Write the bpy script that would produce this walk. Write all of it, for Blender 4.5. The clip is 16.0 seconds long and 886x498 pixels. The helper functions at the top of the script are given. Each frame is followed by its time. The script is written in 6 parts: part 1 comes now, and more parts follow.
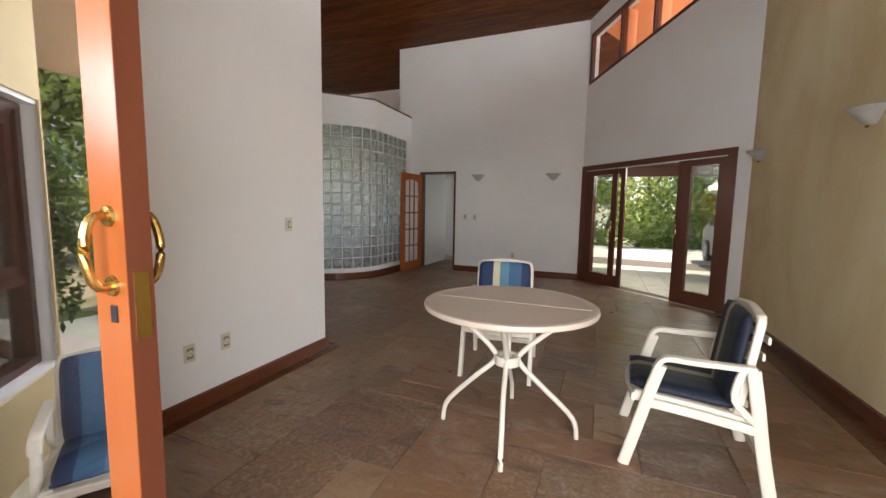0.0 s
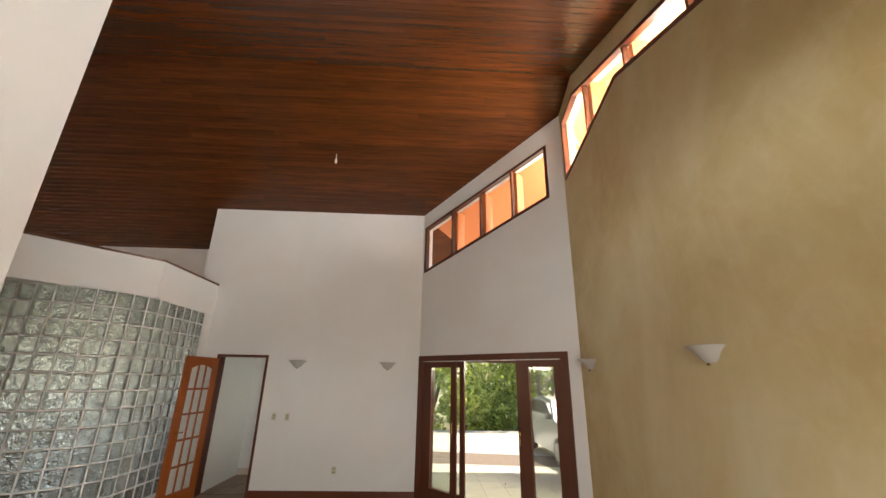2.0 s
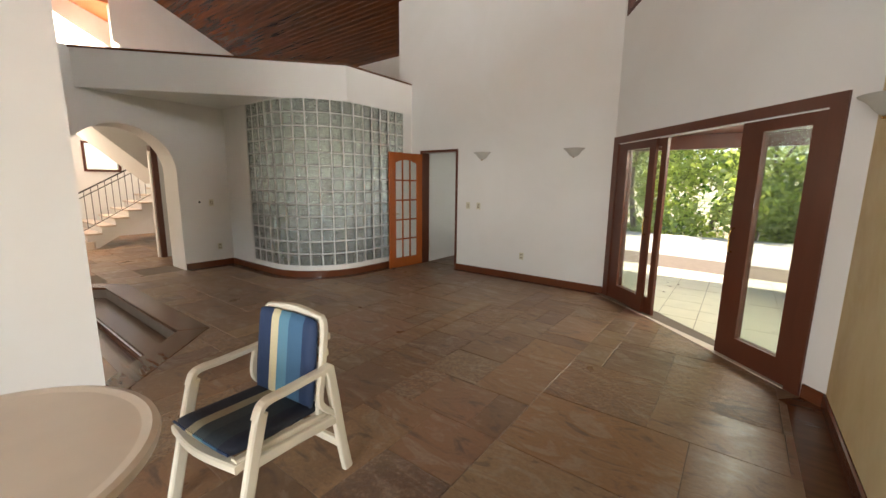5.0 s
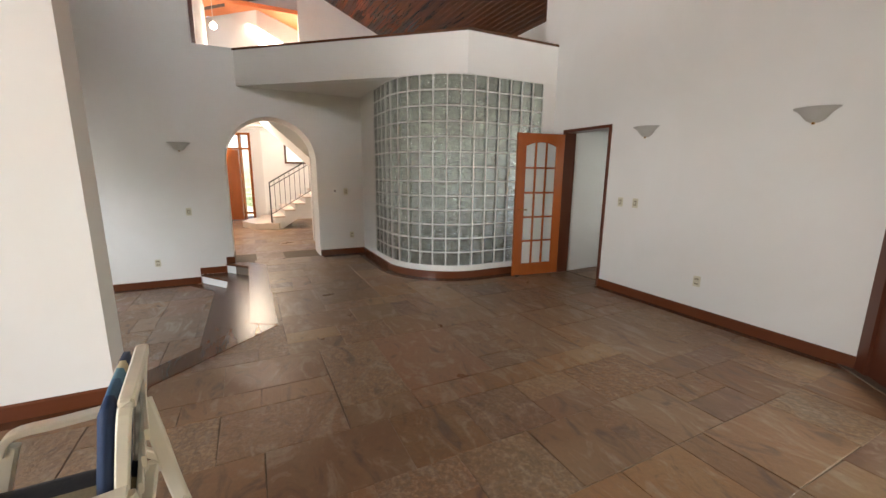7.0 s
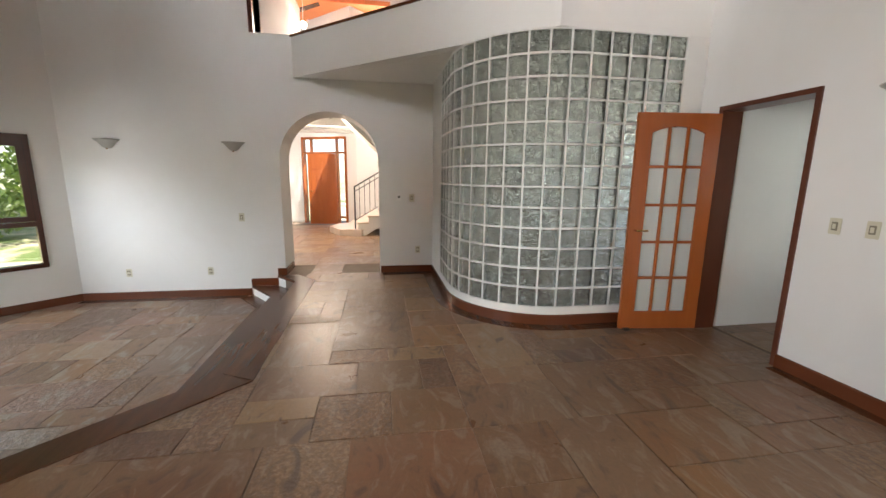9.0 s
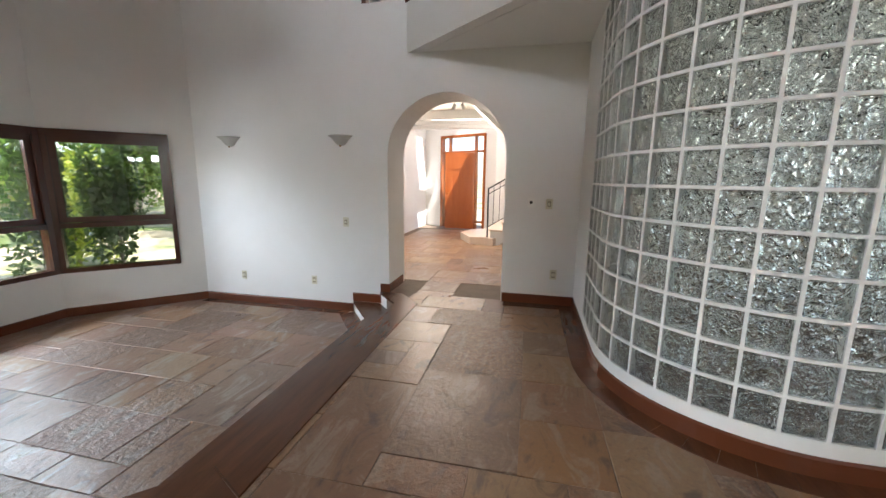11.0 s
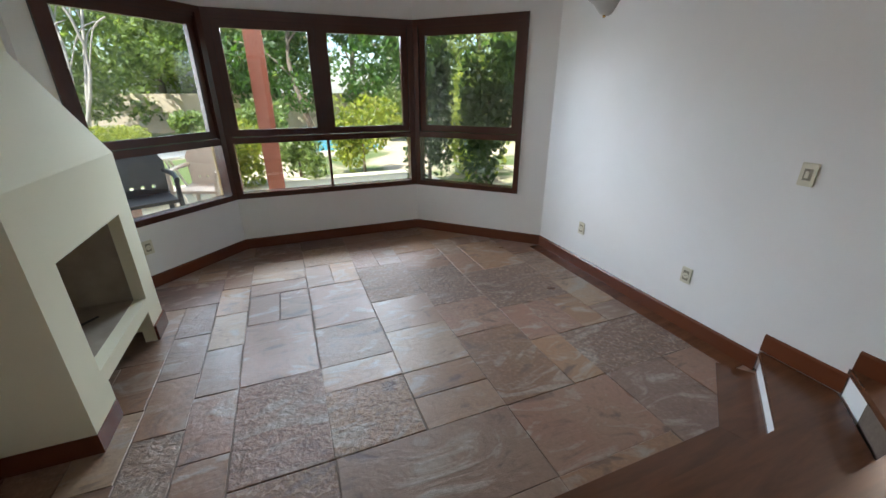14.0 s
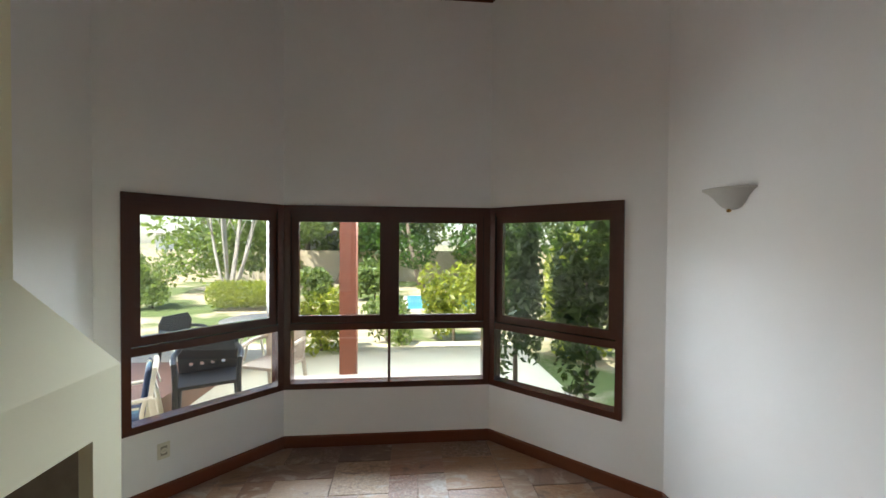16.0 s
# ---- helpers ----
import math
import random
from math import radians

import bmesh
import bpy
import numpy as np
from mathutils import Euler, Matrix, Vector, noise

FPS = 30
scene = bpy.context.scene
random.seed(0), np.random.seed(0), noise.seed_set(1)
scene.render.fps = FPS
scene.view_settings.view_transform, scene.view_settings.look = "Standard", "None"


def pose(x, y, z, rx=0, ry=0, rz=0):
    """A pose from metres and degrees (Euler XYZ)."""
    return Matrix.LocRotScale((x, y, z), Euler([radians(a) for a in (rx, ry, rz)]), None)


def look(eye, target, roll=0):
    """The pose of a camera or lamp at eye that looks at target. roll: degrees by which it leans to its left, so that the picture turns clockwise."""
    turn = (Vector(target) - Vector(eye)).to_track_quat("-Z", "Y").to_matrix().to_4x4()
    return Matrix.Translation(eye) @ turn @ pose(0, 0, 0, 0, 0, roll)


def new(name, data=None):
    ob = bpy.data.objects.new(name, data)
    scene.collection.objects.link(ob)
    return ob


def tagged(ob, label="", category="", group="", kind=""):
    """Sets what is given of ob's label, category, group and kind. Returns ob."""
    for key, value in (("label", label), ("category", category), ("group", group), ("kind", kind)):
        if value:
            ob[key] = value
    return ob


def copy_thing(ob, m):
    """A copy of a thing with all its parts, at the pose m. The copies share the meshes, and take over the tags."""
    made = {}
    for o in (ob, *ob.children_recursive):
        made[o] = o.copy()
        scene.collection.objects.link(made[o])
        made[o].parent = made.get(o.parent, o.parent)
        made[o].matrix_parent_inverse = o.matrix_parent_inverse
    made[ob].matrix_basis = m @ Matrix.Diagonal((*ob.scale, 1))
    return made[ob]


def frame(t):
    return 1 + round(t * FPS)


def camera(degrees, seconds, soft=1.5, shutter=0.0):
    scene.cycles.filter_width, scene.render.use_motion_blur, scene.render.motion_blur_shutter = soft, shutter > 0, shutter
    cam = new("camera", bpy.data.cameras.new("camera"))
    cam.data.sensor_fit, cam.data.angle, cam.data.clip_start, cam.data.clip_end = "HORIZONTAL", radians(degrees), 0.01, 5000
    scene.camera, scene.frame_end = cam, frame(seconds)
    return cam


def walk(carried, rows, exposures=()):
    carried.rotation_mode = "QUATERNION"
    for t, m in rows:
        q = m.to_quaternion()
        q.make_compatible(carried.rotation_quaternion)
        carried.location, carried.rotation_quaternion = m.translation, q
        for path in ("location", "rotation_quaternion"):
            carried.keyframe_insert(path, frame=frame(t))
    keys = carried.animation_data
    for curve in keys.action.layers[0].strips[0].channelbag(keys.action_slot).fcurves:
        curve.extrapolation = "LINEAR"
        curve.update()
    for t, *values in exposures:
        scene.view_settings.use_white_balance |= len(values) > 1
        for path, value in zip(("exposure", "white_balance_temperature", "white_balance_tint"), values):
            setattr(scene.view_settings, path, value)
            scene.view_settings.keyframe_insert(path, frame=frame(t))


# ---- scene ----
import functools

cam = camera(97.5, 16.0)
METRES, EYE, TILT, LEAN, TURN = 11.6, 1.305, 0.0, 0.0, 22.1
ROWS = [
    (0.0, 0.0, 0.0, 0.0, 0.1, -5.81, -1.0),
    (0.5, 0.0017, 0.0327, 0.0034, -11.35, -5.77, -0.93),
    (1.0, -0.0033, 0.0532, 0.0156, -21.3, -5.34, -0.81),
    (1.5, 0.0001, 0.0734, 0.027, -24.53, 7.96, -0.94),
    (2.0, 0.0071, 0.0862, 0.0432, -24.76, 18.46, -1.02),
    (2.5, 0.0189, 0.0932, 0.0399, -21.2, 18.99, -0.74),
    (3.0, 0.0512, 0.0931, 0.0316, -12.81, 11.81, -0.73),
    (3.5, 0.0826, 0.0979, 0.0249, -9.77, 1.77, -0.75),
    (4.0, 0.1145, 0.1105, 0.0227, -7.19, -5.22, -0.78),
    (4.5, 0.1443, 0.1282, 0.0214, -1.17, -7.83, -0.71),
    (5.0, 0.1615, 0.1521, 0.019, 15.2, -9.51, -0.65),
    (7.5, 0.1754, 0.3177, 0.0162, 45.99, -10.93, -0.6),
    (8.0, 0.1608, 0.3496, 0.0158, 52.48, -10.79, -0.58),
    (10.5, 0.0371, 0.4827, 0.009, 69.87, -10.1, -0.75),
    (11.0, 0.0053, 0.4869, 0.0089, 80.49, -10.23, -0.63),
    (11.5, -0.0321, 0.4877, 0.0085, 94.31, -10.2, -0.59),
    (12.0, -0.0664, 0.4792, 0.0063, 110.16, -11.55, -0.47),
    (12.5, -0.0984, 0.4776, 0.0014, 117.06, -15.17, -0.29),
    (13.0, -0.1312, 0.4738, -0.0014, 124.57, -17.0, -0.39),
    (13.5, -0.1637, 0.4668, -0.003, 132.99, -20.0, -0.14),
    (14.0, -0.1979, 0.4645, -0.0044, 136.22, -22.14, 0.05),
    (14.5, -0.2267, 0.4514, 0.001, 140.75, -22.21, 0.06),
    (15.0, -0.2465, 0.4387, 0.0078, 144.42, -19.54, -0.04),
    (15.5, -0.264, 0.4306, 0.0157, 147.92, -9.59, -0.22),
    (16.0, -0.2694, 0.4283, 0.0249, 152.57, -0.86, -0.38),
]
walk(cam, [(t, pose(0, 0, EYE, TILT, LEAN, TURN) @ pose(METRES * x, METRES * y, METRES * z, 90 + pitch, roll, yaw)) for t, x, y, z, yaw, pitch, roll in ROWS],
     [(0, 1.05, 6700, 15), (1, 1.22, 6900, 14), (2.5, 1.48, 7500, 14), (4, 1.75, 7250, 13), (5, 1.62, 7100, 12), (8, 1.9, 6700, 13), (10.5, 2.0, 6400, 12), (12, 1.7, 5900, 12), (14, 1.58, 6050, 12), (16, 1.6, 6450, 11)])

# world, sun and exposure
ELEV, AZ = radians(60), radians(42)
world = bpy.data.worlds.new("sky")
scene.world = world
world.use_nodes = True
wn = world.node_tree
sky = wn.nodes.new("ShaderNodeTexSky")
sky.sky_type = "NISHITA"
sky.sun_disc = False
sky.sun_elevation = ELEV
sky.sun_rotation = AZ
wn.links.new(sky.outputs[0], wn.nodes["Background"].inputs[0])
wn.nodes["Background"].inputs[1].default_value = 0.125
sun_data = bpy.data.lights.new("sun", "SUN")
sun_data.energy, sun_data.angle, sun_data.color = 4.2, radians(0.5), (1.0, 0.95, 0.86)
sun = new("sun", sun_data)
sun_dir = Vector((math.sin(AZ) * math.cos(ELEV), math.cos(AZ) * math.cos(ELEV), math.sin(ELEV)))
sun.matrix_world = look(sun_dir * 30, (0, 0, 0))
# daylight of the entrance opening, behind the first step of the walk
lamp_data = bpy.data.lights.new("entrance_daylight", "AREA")
lamp_data.shape, lamp_data.size, lamp_data.size_y, lamp_data.energy = "RECTANGLE", 2.8, 2.2, 130
lamp_data.color = (0.93, 0.97, 1.0)
lamp = new("entrance_daylight", lamp_data)
lamp.matrix_world = look((1.2, -1.7, 1.4), (-0.4, 4, 1.6))


def daylight(name, eye, target, width, height, watts, color=(0.93, 0.97, 1.0)):
    """Area lamp: sky light or sunlit-ground light at an opening, or an added fill."""
    d = bpy.data.lights.new(name, "AREA")
    d.shape, d.size, d.size_y, d.energy, d.color = "RECTANGLE", width, height, watts, color
    o = new(name, d)
    o.matrix_world = look(eye, target)


daylight("bay_skylight", (-4.6, -2.5, 2.85), (-5.2, 3.0, 0.7), 4.4, 1.7, 262, (0.82, 0.92, 1.0))
daylight("garden_door_skylight", (2.0, 8.4, 2.15), (-3.5, 4.6, 0.8), 2.6, 0.5, 42, (0.95, 1.0, 0.90))
daylight("ground_light_northeast", (2.3, 8.6, 3.6), (0.0, 6.4, 6.0), 2.6, 0.6, 14, (1.0, 0.93, 0.82))
daylight("ground_light_east", (3.6, 4.2, 3.3), (0.0, 4.4, 5.9), 5.0, 1.0, 22, (1.0, 0.88, 0.70))
daylight("high_window_skylight", (2.7, 4.2, 5.0), (-6.0, 5.2, 3.6), 4.6, 0.45, 240)
# two fill lamps added inside the foyer, for its unseen daylight and floor bounce
daylight("foyer_skylight", (-11.2, 5.0, 4.85), (-12.2, 3.2, 0.0), 1.6, 1.4, 80, (1.0, 0.88, 0.74))
daylight("foyer_light", (-10.45, 3.2, 2.45), (-7.4, 3.9, 0.0), 2.0, 0.5, 26, (1.0, 0.84, 0.66))
# fill lamp added to brighten the passage, no source known there
daylight("passage_window", (-1.25, 9.1, 1.5), (-4.0, 9.1, 1.2), 0.6, 1.1, 5, (0.90, 1.0, 0.93))
# fill lamp added behind the glass blocks to brighten them
daylight("back_room_window", (-6.4, 9.4, 1.7), (-6.0, 6.0, 1.2), 1.8, 1.1, 4)


# ---- materials ----
def material(name, build):
    m = bpy.data.materials.new(name)
    m.use_nodes = True
    nt = m.node_tree
    b = nt.nodes["Principled BSDF"]
    build(nt, b)
    return m


def node(nt, kind, **props):
    n = nt.nodes.new(kind)
    for k, v in props.items():
        if k in n.inputs:
            n.inputs[k].default_value = v
    return n


def coords(nt, scale=(1, 1, 1), world_space=True):
    if world_space:
        src = nt.nodes.new("ShaderNodeNewGeometry").outputs["Position"]
    else:
        src = nt.nodes.new("ShaderNodeTexCoord").outputs["Object"]
    mp = nt.nodes.new("ShaderNodeMapping")
    mp.inputs["Scale"].default_value = scale
    nt.links.new(src, mp.inputs[0])
    return mp.outputs[0]


def noise_tex(nt, vec, scale, detail=4.0, rough=0.55, dist=0.0):
    n = nt.nodes.new("ShaderNodeTexNoise")
    n.inputs["Scale"].default_value, n.inputs["Detail"].default_value = scale, detail
    n.inputs["Roughness"].default_value, n.inputs["Distortion"].default_value = rough, dist
    nt.links.new(vec, n.inputs["Vector"])
    return n.outputs["Fac"]


def ramp(nt, fac, stops):
    r = nt.nodes.new("ShaderNodeValToRGB")
    els = r.color_ramp.elements
    while len(els) < len(stops):
        els.new(0.5)
    for e, (p, c) in zip(els, stops):
        e.position, e.color = p, (*c, 1)
    nt.links.new(fac, r.inputs[0])
    return r.outputs[0]


def mix(nt, fac, a, b, mode="MIX"):
    m = nt.nodes.new("ShaderNodeMix")
    m.data_type, m.blend_type = "RGBA", mode
    for sock, v in ((m.inputs[0], fac), (m.inputs[6], a), (m.inputs[7], b)):
        if isinstance(v, (int, float)):
            sock.default_value = v
        elif isinstance(v, tuple):
            sock.default_value = (*v, 1)
        else:
            nt.links.new(v, sock)
    return m.outputs[2]


def mathn(nt, op, a, b=0.0):
    m = nt.nodes.new("ShaderNodeMath")
    m.operation = op
    for sock, v in ((m.inputs[0], a), (m.inputs[1], b)):
        if isinstance(v, (int, float)):
            sock.default_value = v
        else:
            nt.links.new(v, sock)
    return m.outputs[0]


def bump(nt, b, height, strength=0.3, dist=0.01):
    n = nt.nodes.new("ShaderNodeBump")
    n.inputs["Strength"].default_value, n.inputs["Distance"].default_value = strength, dist
    nt.links.new(height, n.inputs["Height"])
    nt.links.new(n.outputs[0], b.inputs["Normal"])


def obj_random(nt):
    return nt.nodes.new("ShaderNodeObjectInfo").outputs["Random"]


def plaster(tint, mottle, amount, rough=0.75):
    def build(nt, b):
        v = coords(nt)
        big = noise_tex(nt, v, 0.9, 5, 0.6, 0.6)
        small = noise_tex(nt, v, 45, 4, 0.6)
        f = mathn(nt, "MULTIPLY", ramp(nt, big, [(0.35, (0, 0, 0)), (0.7, (1, 1, 1))]), amount)
        c = mix(nt, f, tint, mottle)
        nt.links.new(c, b.inputs["Base Color"])
        b.inputs["Roughness"].default_value = rough
        h = mathn(nt, "ADD", small, mathn(nt, "MULTIPLY", noise_tex(nt, v, 3, 3), 3.0))
        bump(nt, b, h, 0.12, 0.004)
    return build


white_plaster = material("white_plaster", plaster((0.80, 0.80, 0.79), (0.72, 0.71, 0.68), 0.5))
white_paint = material("white_paint", plaster((0.82, 0.82, 0.80), (0.76, 0.76, 0.74), 0.4, 0.5))


def ochre(nt, b):
    v = coords(nt)
    big = noise_tex(nt, coords(nt, (1, 1, 0.55)), 0.8, 8, 0.6, 0.5)
    mid = noise_tex(nt, v, 3.2, 6, 0.65, 0.5)
    c = ramp(nt, big, [(0.3, (0.52, 0.38, 0.17)), (0.5, (0.66, 0.53, 0.28)), (0.7, (0.76, 0.66, 0.42))])
    c = mix(nt, mathn(nt, "MULTIPLY", ramp(nt, mid, [(0.45, (0, 0, 0)), (0.7, (1, 1, 1))]), 0.35), c, (0.78, 0.69, 0.48))
    nt.links.new(c, b.inputs["Base Color"])
    b.inputs["Roughness"].default_value = 0.6
    bump(nt, b, noise_tex(nt, v, 30, 4), 0.12, 0.004)


ochre_plaster = material("ochre_sponged_plaster", ochre)


def wood(dark, light, axis_scale, rough=0.32, rand=0.35, scale=9, local=False):
    def build(nt, b):
        v = coords(nt, axis_scale, not local)
        g = noise_tex(nt, v, scale, 6, 0.6, 0.8)
        fine = noise_tex(nt, v, scale * 6, 3, 0.6, 0.2)
        c = ramp(nt, mathn(nt, "ADD", mathn(nt, "MULTIPLY", g, 0.8), mathn(nt, "MULTIPLY", fine, 0.2)), [(0.25, dark), (0.75, light)])
        hsv = nt.nodes.new("ShaderNodeHueSaturation")
        nt.links.new(c, hsv.inputs["Color"])
        nt.links.new(mathn(nt, "ADD", mathn(nt, "MULTIPLY", obj_random(nt), rand), 1 - rand / 2), hsv.inputs["Value"])
        nt.links.new(hsv.outputs[0], b.inputs["Base Color"])
        b.inputs["Roughness"].default_value = rough
    return build


frame_wood = material("dark_red_varnished_wood", wood((0.085, 0.024, 0.012), (0.125, 0.036, 0.017), (0.5, 0.5, 0.06), 0.28, 0.15))
# darker than frame_wood: the bay frames' backlit shade is put into the colour
backlit_bay_wood = material("backlit_window_wood", wood((0.050, 0.014, 0.008), (0.065, 0.019, 0.010), (0.5, 0.5, 0.06), 0.25, 0.1))
skirt_wood = material("skirting_wood", wood((0.115, 0.033, 0.014), (0.14, 0.042, 0.018), (0.1, 0.1, 0.6), 0.25, 0.2))
step_wood = material("step_wood", wood((0.070, 0.026, 0.012), (0.150, 0.060, 0.026), (0.12, 0.8, 1), 0.26, 0.2, 14))
door_wood = material("orange_door_wood", wood((0.31, 0.078, 0.018), (0.38, 0.105, 0.025), (0.7, 0.7, 0.08), 0.25, 0.1))


def ceiling_boards(nt, b):
    v = coords(nt)
    sep = nt.nodes.new("ShaderNodeSeparateXYZ")
    nt.links.new(v, sep.inputs[0])
    row = mathn(nt, "FLOOR", mathn(nt, "DIVIDE", sep.outputs[1], 0.093))
    shift = mathn(nt, "MULTIPLY", row, 1.37)
    run = mathn(nt, "FLOOR", mathn(nt, "DIVIDE", mathn(nt, "ADD", sep.outputs[0], shift), 3.1))
    wn_ = nt.nodes.new("ShaderNodeTexWhiteNoise")
    wn_.noise_dimensions = "2D"
    cmb = nt.nodes.new("ShaderNodeCombineXYZ")
    nt.links.new(row, cmb.inputs[0])
    nt.links.new(run, cmb.inputs[1])
    nt.links.new(cmb.outputs[0], wn_.inputs["Vector"])
    g = noise_tex(nt, coords(nt, (0.3, 6, 1)), 5, 6, 0.6, 0.5)
    c = ramp(nt, g, [(0.3, (0.066, 0.018, 0.005)), (0.7, (0.150, 0.043, 0.010))])
    hsv = nt.nodes.new("ShaderNodeHueSaturation")
    nt.links.new(c, hsv.inputs["Color"])
    nt.links.new(mathn(nt, "ADD", mathn(nt, "MULTIPLY", wn_.outputs["Value"], 0.42), 0.78), hsv.inputs["Value"])
    nt.links.new(hsv.outputs[0], b.inputs["Base Color"])
    b.inputs["Roughness"].default_value = 0.26


board_wood = material("ceiling_board_wood", ceiling_boards)


def stone(even, tint, nt, b):
    """Varnished slate; even draws the slabs towards one brown, tint multiplies them."""
    r = obj_random(nt)
    v0 = coords(nt)
    off = nt.nodes.new("ShaderNodeVectorMath")
    off.operation = "ADD"
    cmb = nt.nodes.new("ShaderNodeCombineXYZ")
    nt.links.new(mathn(nt, "MULTIPLY", r, 57.0), cmb.inputs[0])
    nt.links.new(mathn(nt, "MULTIPLY", r, 131.0), cmb.inputs[1])
    nt.links.new(v0, off.inputs[0])
    nt.links.new(cmb.outputs[0], off.inputs[1])
    v = off.outputs[0]
    base = ramp(nt, r, [(0.0, (0.14, 0.085, 0.055)), (0.12, (0.29, 0.20, 0.115)), (0.24, (0.17, 0.115, 0.09)), (0.36, (0.36, 0.31, 0.22)),
                        (0.48, (0.125, 0.085, 0.085)), (0.60, (0.25, 0.185, 0.135)), (0.72, (0.24, 0.155, 0.12)), (0.84, (0.31, 0.26, 0.19)), (0.92, (0.16, 0.125, 0.105)), (1.0, (0.25, 0.165, 0.095))])
    base = mix(nt, even, base, (0.20, 0.135, 0.085))
    base = mix(nt, 1.0, base, tint, "MULTIPLY")
    r2 = mathn(nt, "FRACT", mathn(nt, "MULTIPLY", r, 17.0))
    stretch = nt.nodes.new("ShaderNodeMapping")
    stretch.inputs["Scale"].default_value = (0.5, 1.1, 1)
    turn = nt.nodes.new("ShaderNodeCombineXYZ")
    nt.links.new(mathn(nt, "MULTIPLY", r2, 6.28), turn.inputs[2])
    nt.links.new(turn.outputs[0], stretch.inputs["Rotation"])
    nt.links.new(v, stretch.inputs[0])
    vein = noise_tex(nt, stretch.outputs[0], 5.0, 7, 0.62, 1.4)
    cloud = noise_tex(nt, v, 2.2, 5, 0.6, 0.6)
    fine = noise_tex(nt, v, 38, 5, 0.65, 0.4)
    rough_amt = ramp(nt, r2, [(0.55, (0, 0, 0)), (0.75, (0.35, 0.35, 0.35)), (0.93, (1, 1, 1))])
    c = mix(nt, ramp(nt, cloud, [(0.45, (0, 0, 0)), (0.70, (0.35, 0.35, 0.35))]), base, (0.30, 0.22, 0.14))
    streak = 0.85 - even * 2.5
    c = mix(nt, mathn(nt, "MULTIPLY", ramp(nt, vein, [(0.53, (0, 0, 0)), (0.64, (1, 1, 1))]), streak), c, (0.36, 0.31, 0.25))
    c = mix(nt, mathn(nt, "MULTIPLY", mathn(nt, "MULTIPLY", rough_amt, 0.85 - even * 3.0), ramp(nt, fine, [(0.54, (0, 0, 0)), (0.66, (0.8, 0.8, 0.8))])), c, (0.42, 0.33, 0.26))
    c = mix(nt, ramp(nt, vein, [(0.33, (0.75, 0.75, 0.75)), (0.44, (0, 0, 0))]), c, (0.085, 0.055, 0.048))
    c = mix(nt, mathn(nt, "MULTIPLY", rough_amt, ramp(nt, fine, [(0.40, (0.5, 0.5, 0.5)), (0.58, (0, 0, 0))])), c, (0.11, 0.075, 0.06))
    c = mix(nt, ramp(nt, fine, [(0.3, (0.3, 0.3, 0.3)), (0.6, (0, 0, 0))]), c, (0.13, 0.085, 0.06))
    nt.links.new(c, b.inputs["Base Color"])
    nt.links.new(ramp(nt, cloud, [(0.3, (0.27, 0.27, 0.27)), (0.7, (0.44, 0.44, 0.44))]), b.inputs["Roughness"])
    relief = mathn(nt, "ADD", mathn(nt, "MULTIPLY", mathn(nt, "ADD", rough_amt, 0.15), mathn(nt, "ADD", fine, mathn(nt, "MULTIPLY", noise_tex(nt, v, 11, 5, 0.6, 0.8), 2.0))), mathn(nt, "MULTIPLY", vein, 0.8))
    bump(nt, b, relief, 0.7, 0.009)


stone_mat = material("slate_paving", functools.partial(stone, 0.16, (1.02, 0.79, 0.60)))
low_stone_mat = material("mixed_slate_paving", functools.partial(stone, 0.0, (1.10, 0.90, 0.81)))


def simple(color, rough=0.5, metal=0.0, vary=0.12, scale=20, bumpy=0.05):
    def build(nt, b):
        v = coords(nt, world_space=False)
        f = noise_tex(nt, v, scale, 4)
        g = noise_tex(nt, v, scale / 8, 3)
        lo = tuple(c * (1 - vary) for c in color)
        hi = tuple(min(1, c * (1 + vary)) for c in color)
        s = mathn(nt, "ADD", mathn(nt, "MULTIPLY", f, 0.5), mathn(nt, "MULTIPLY", g, 0.5))
        nt.links.new(ramp(nt, s, [(0.3, lo), (0.7, hi)]), b.inputs["Base Color"])
        b.inputs["Roughness"].default_value, b.inputs["Metallic"].default_value = rough, metal
        if bumpy:
            bump(nt, b, f, bumpy * 3, 0.002)
    return build


car_paint = material("pale_car_paint", simple((0.62, 0.62, 0.60), 0.2, 0.2, 0.02, 5, 0))
# darker driveway colour for the painted shadow band
shadow_grey = material("driveway_shadow_grey", simple((0.20, 0.19, 0.18), 0.85, 0, 0.2, 12, 0.3))
bright_gravel = material("pale_driveway", simple((0.55, 0.50, 0.42), 0.9, 0, 0.15, 8, 0.3))
grout = material("dark_grout", simple((0.15, 0.11, 0.08), 0.8, 0, 0.2, 60))
mortar = material("white_mortar", simple((0.78, 0.79, 0.77), 0.6, 0, 0.05, 40))
cream_plastic = material("white_plastic", simple((0.74, 0.69, 0.58), 0.38, 0, 0.06, 12))
table_top_mat = material("cream_tabletop", simple((0.62, 0.52, 0.42), 0.33, 0, 0.07, 6))
brass = material("brass", simple((0.55, 0.36, 0.12), 0.25, 1.0, 0.1, 30))
black_iron = material("black_iron", simple((0.03, 0.03, 0.035), 0.45, 0.3, 0.2, 30))
plate_plastic = material("switch_plastic", simple((0.62, 0.59, 0.46), 0.4, 0, 0.04, 30))
dark_plastic = material("dark_plastic", simple((0.03, 0.03, 0.03), 0.4, 0, 0.1, 30))
socket_plastic = material("socket_insert", simple((0.24, 0.22, 0.16), 0.4, 0, 0.05, 30))
sconce_mat = material("sconce_ceramic", simple((0.46, 0.45, 0.42), 0.5, 0, 0.06, 25))
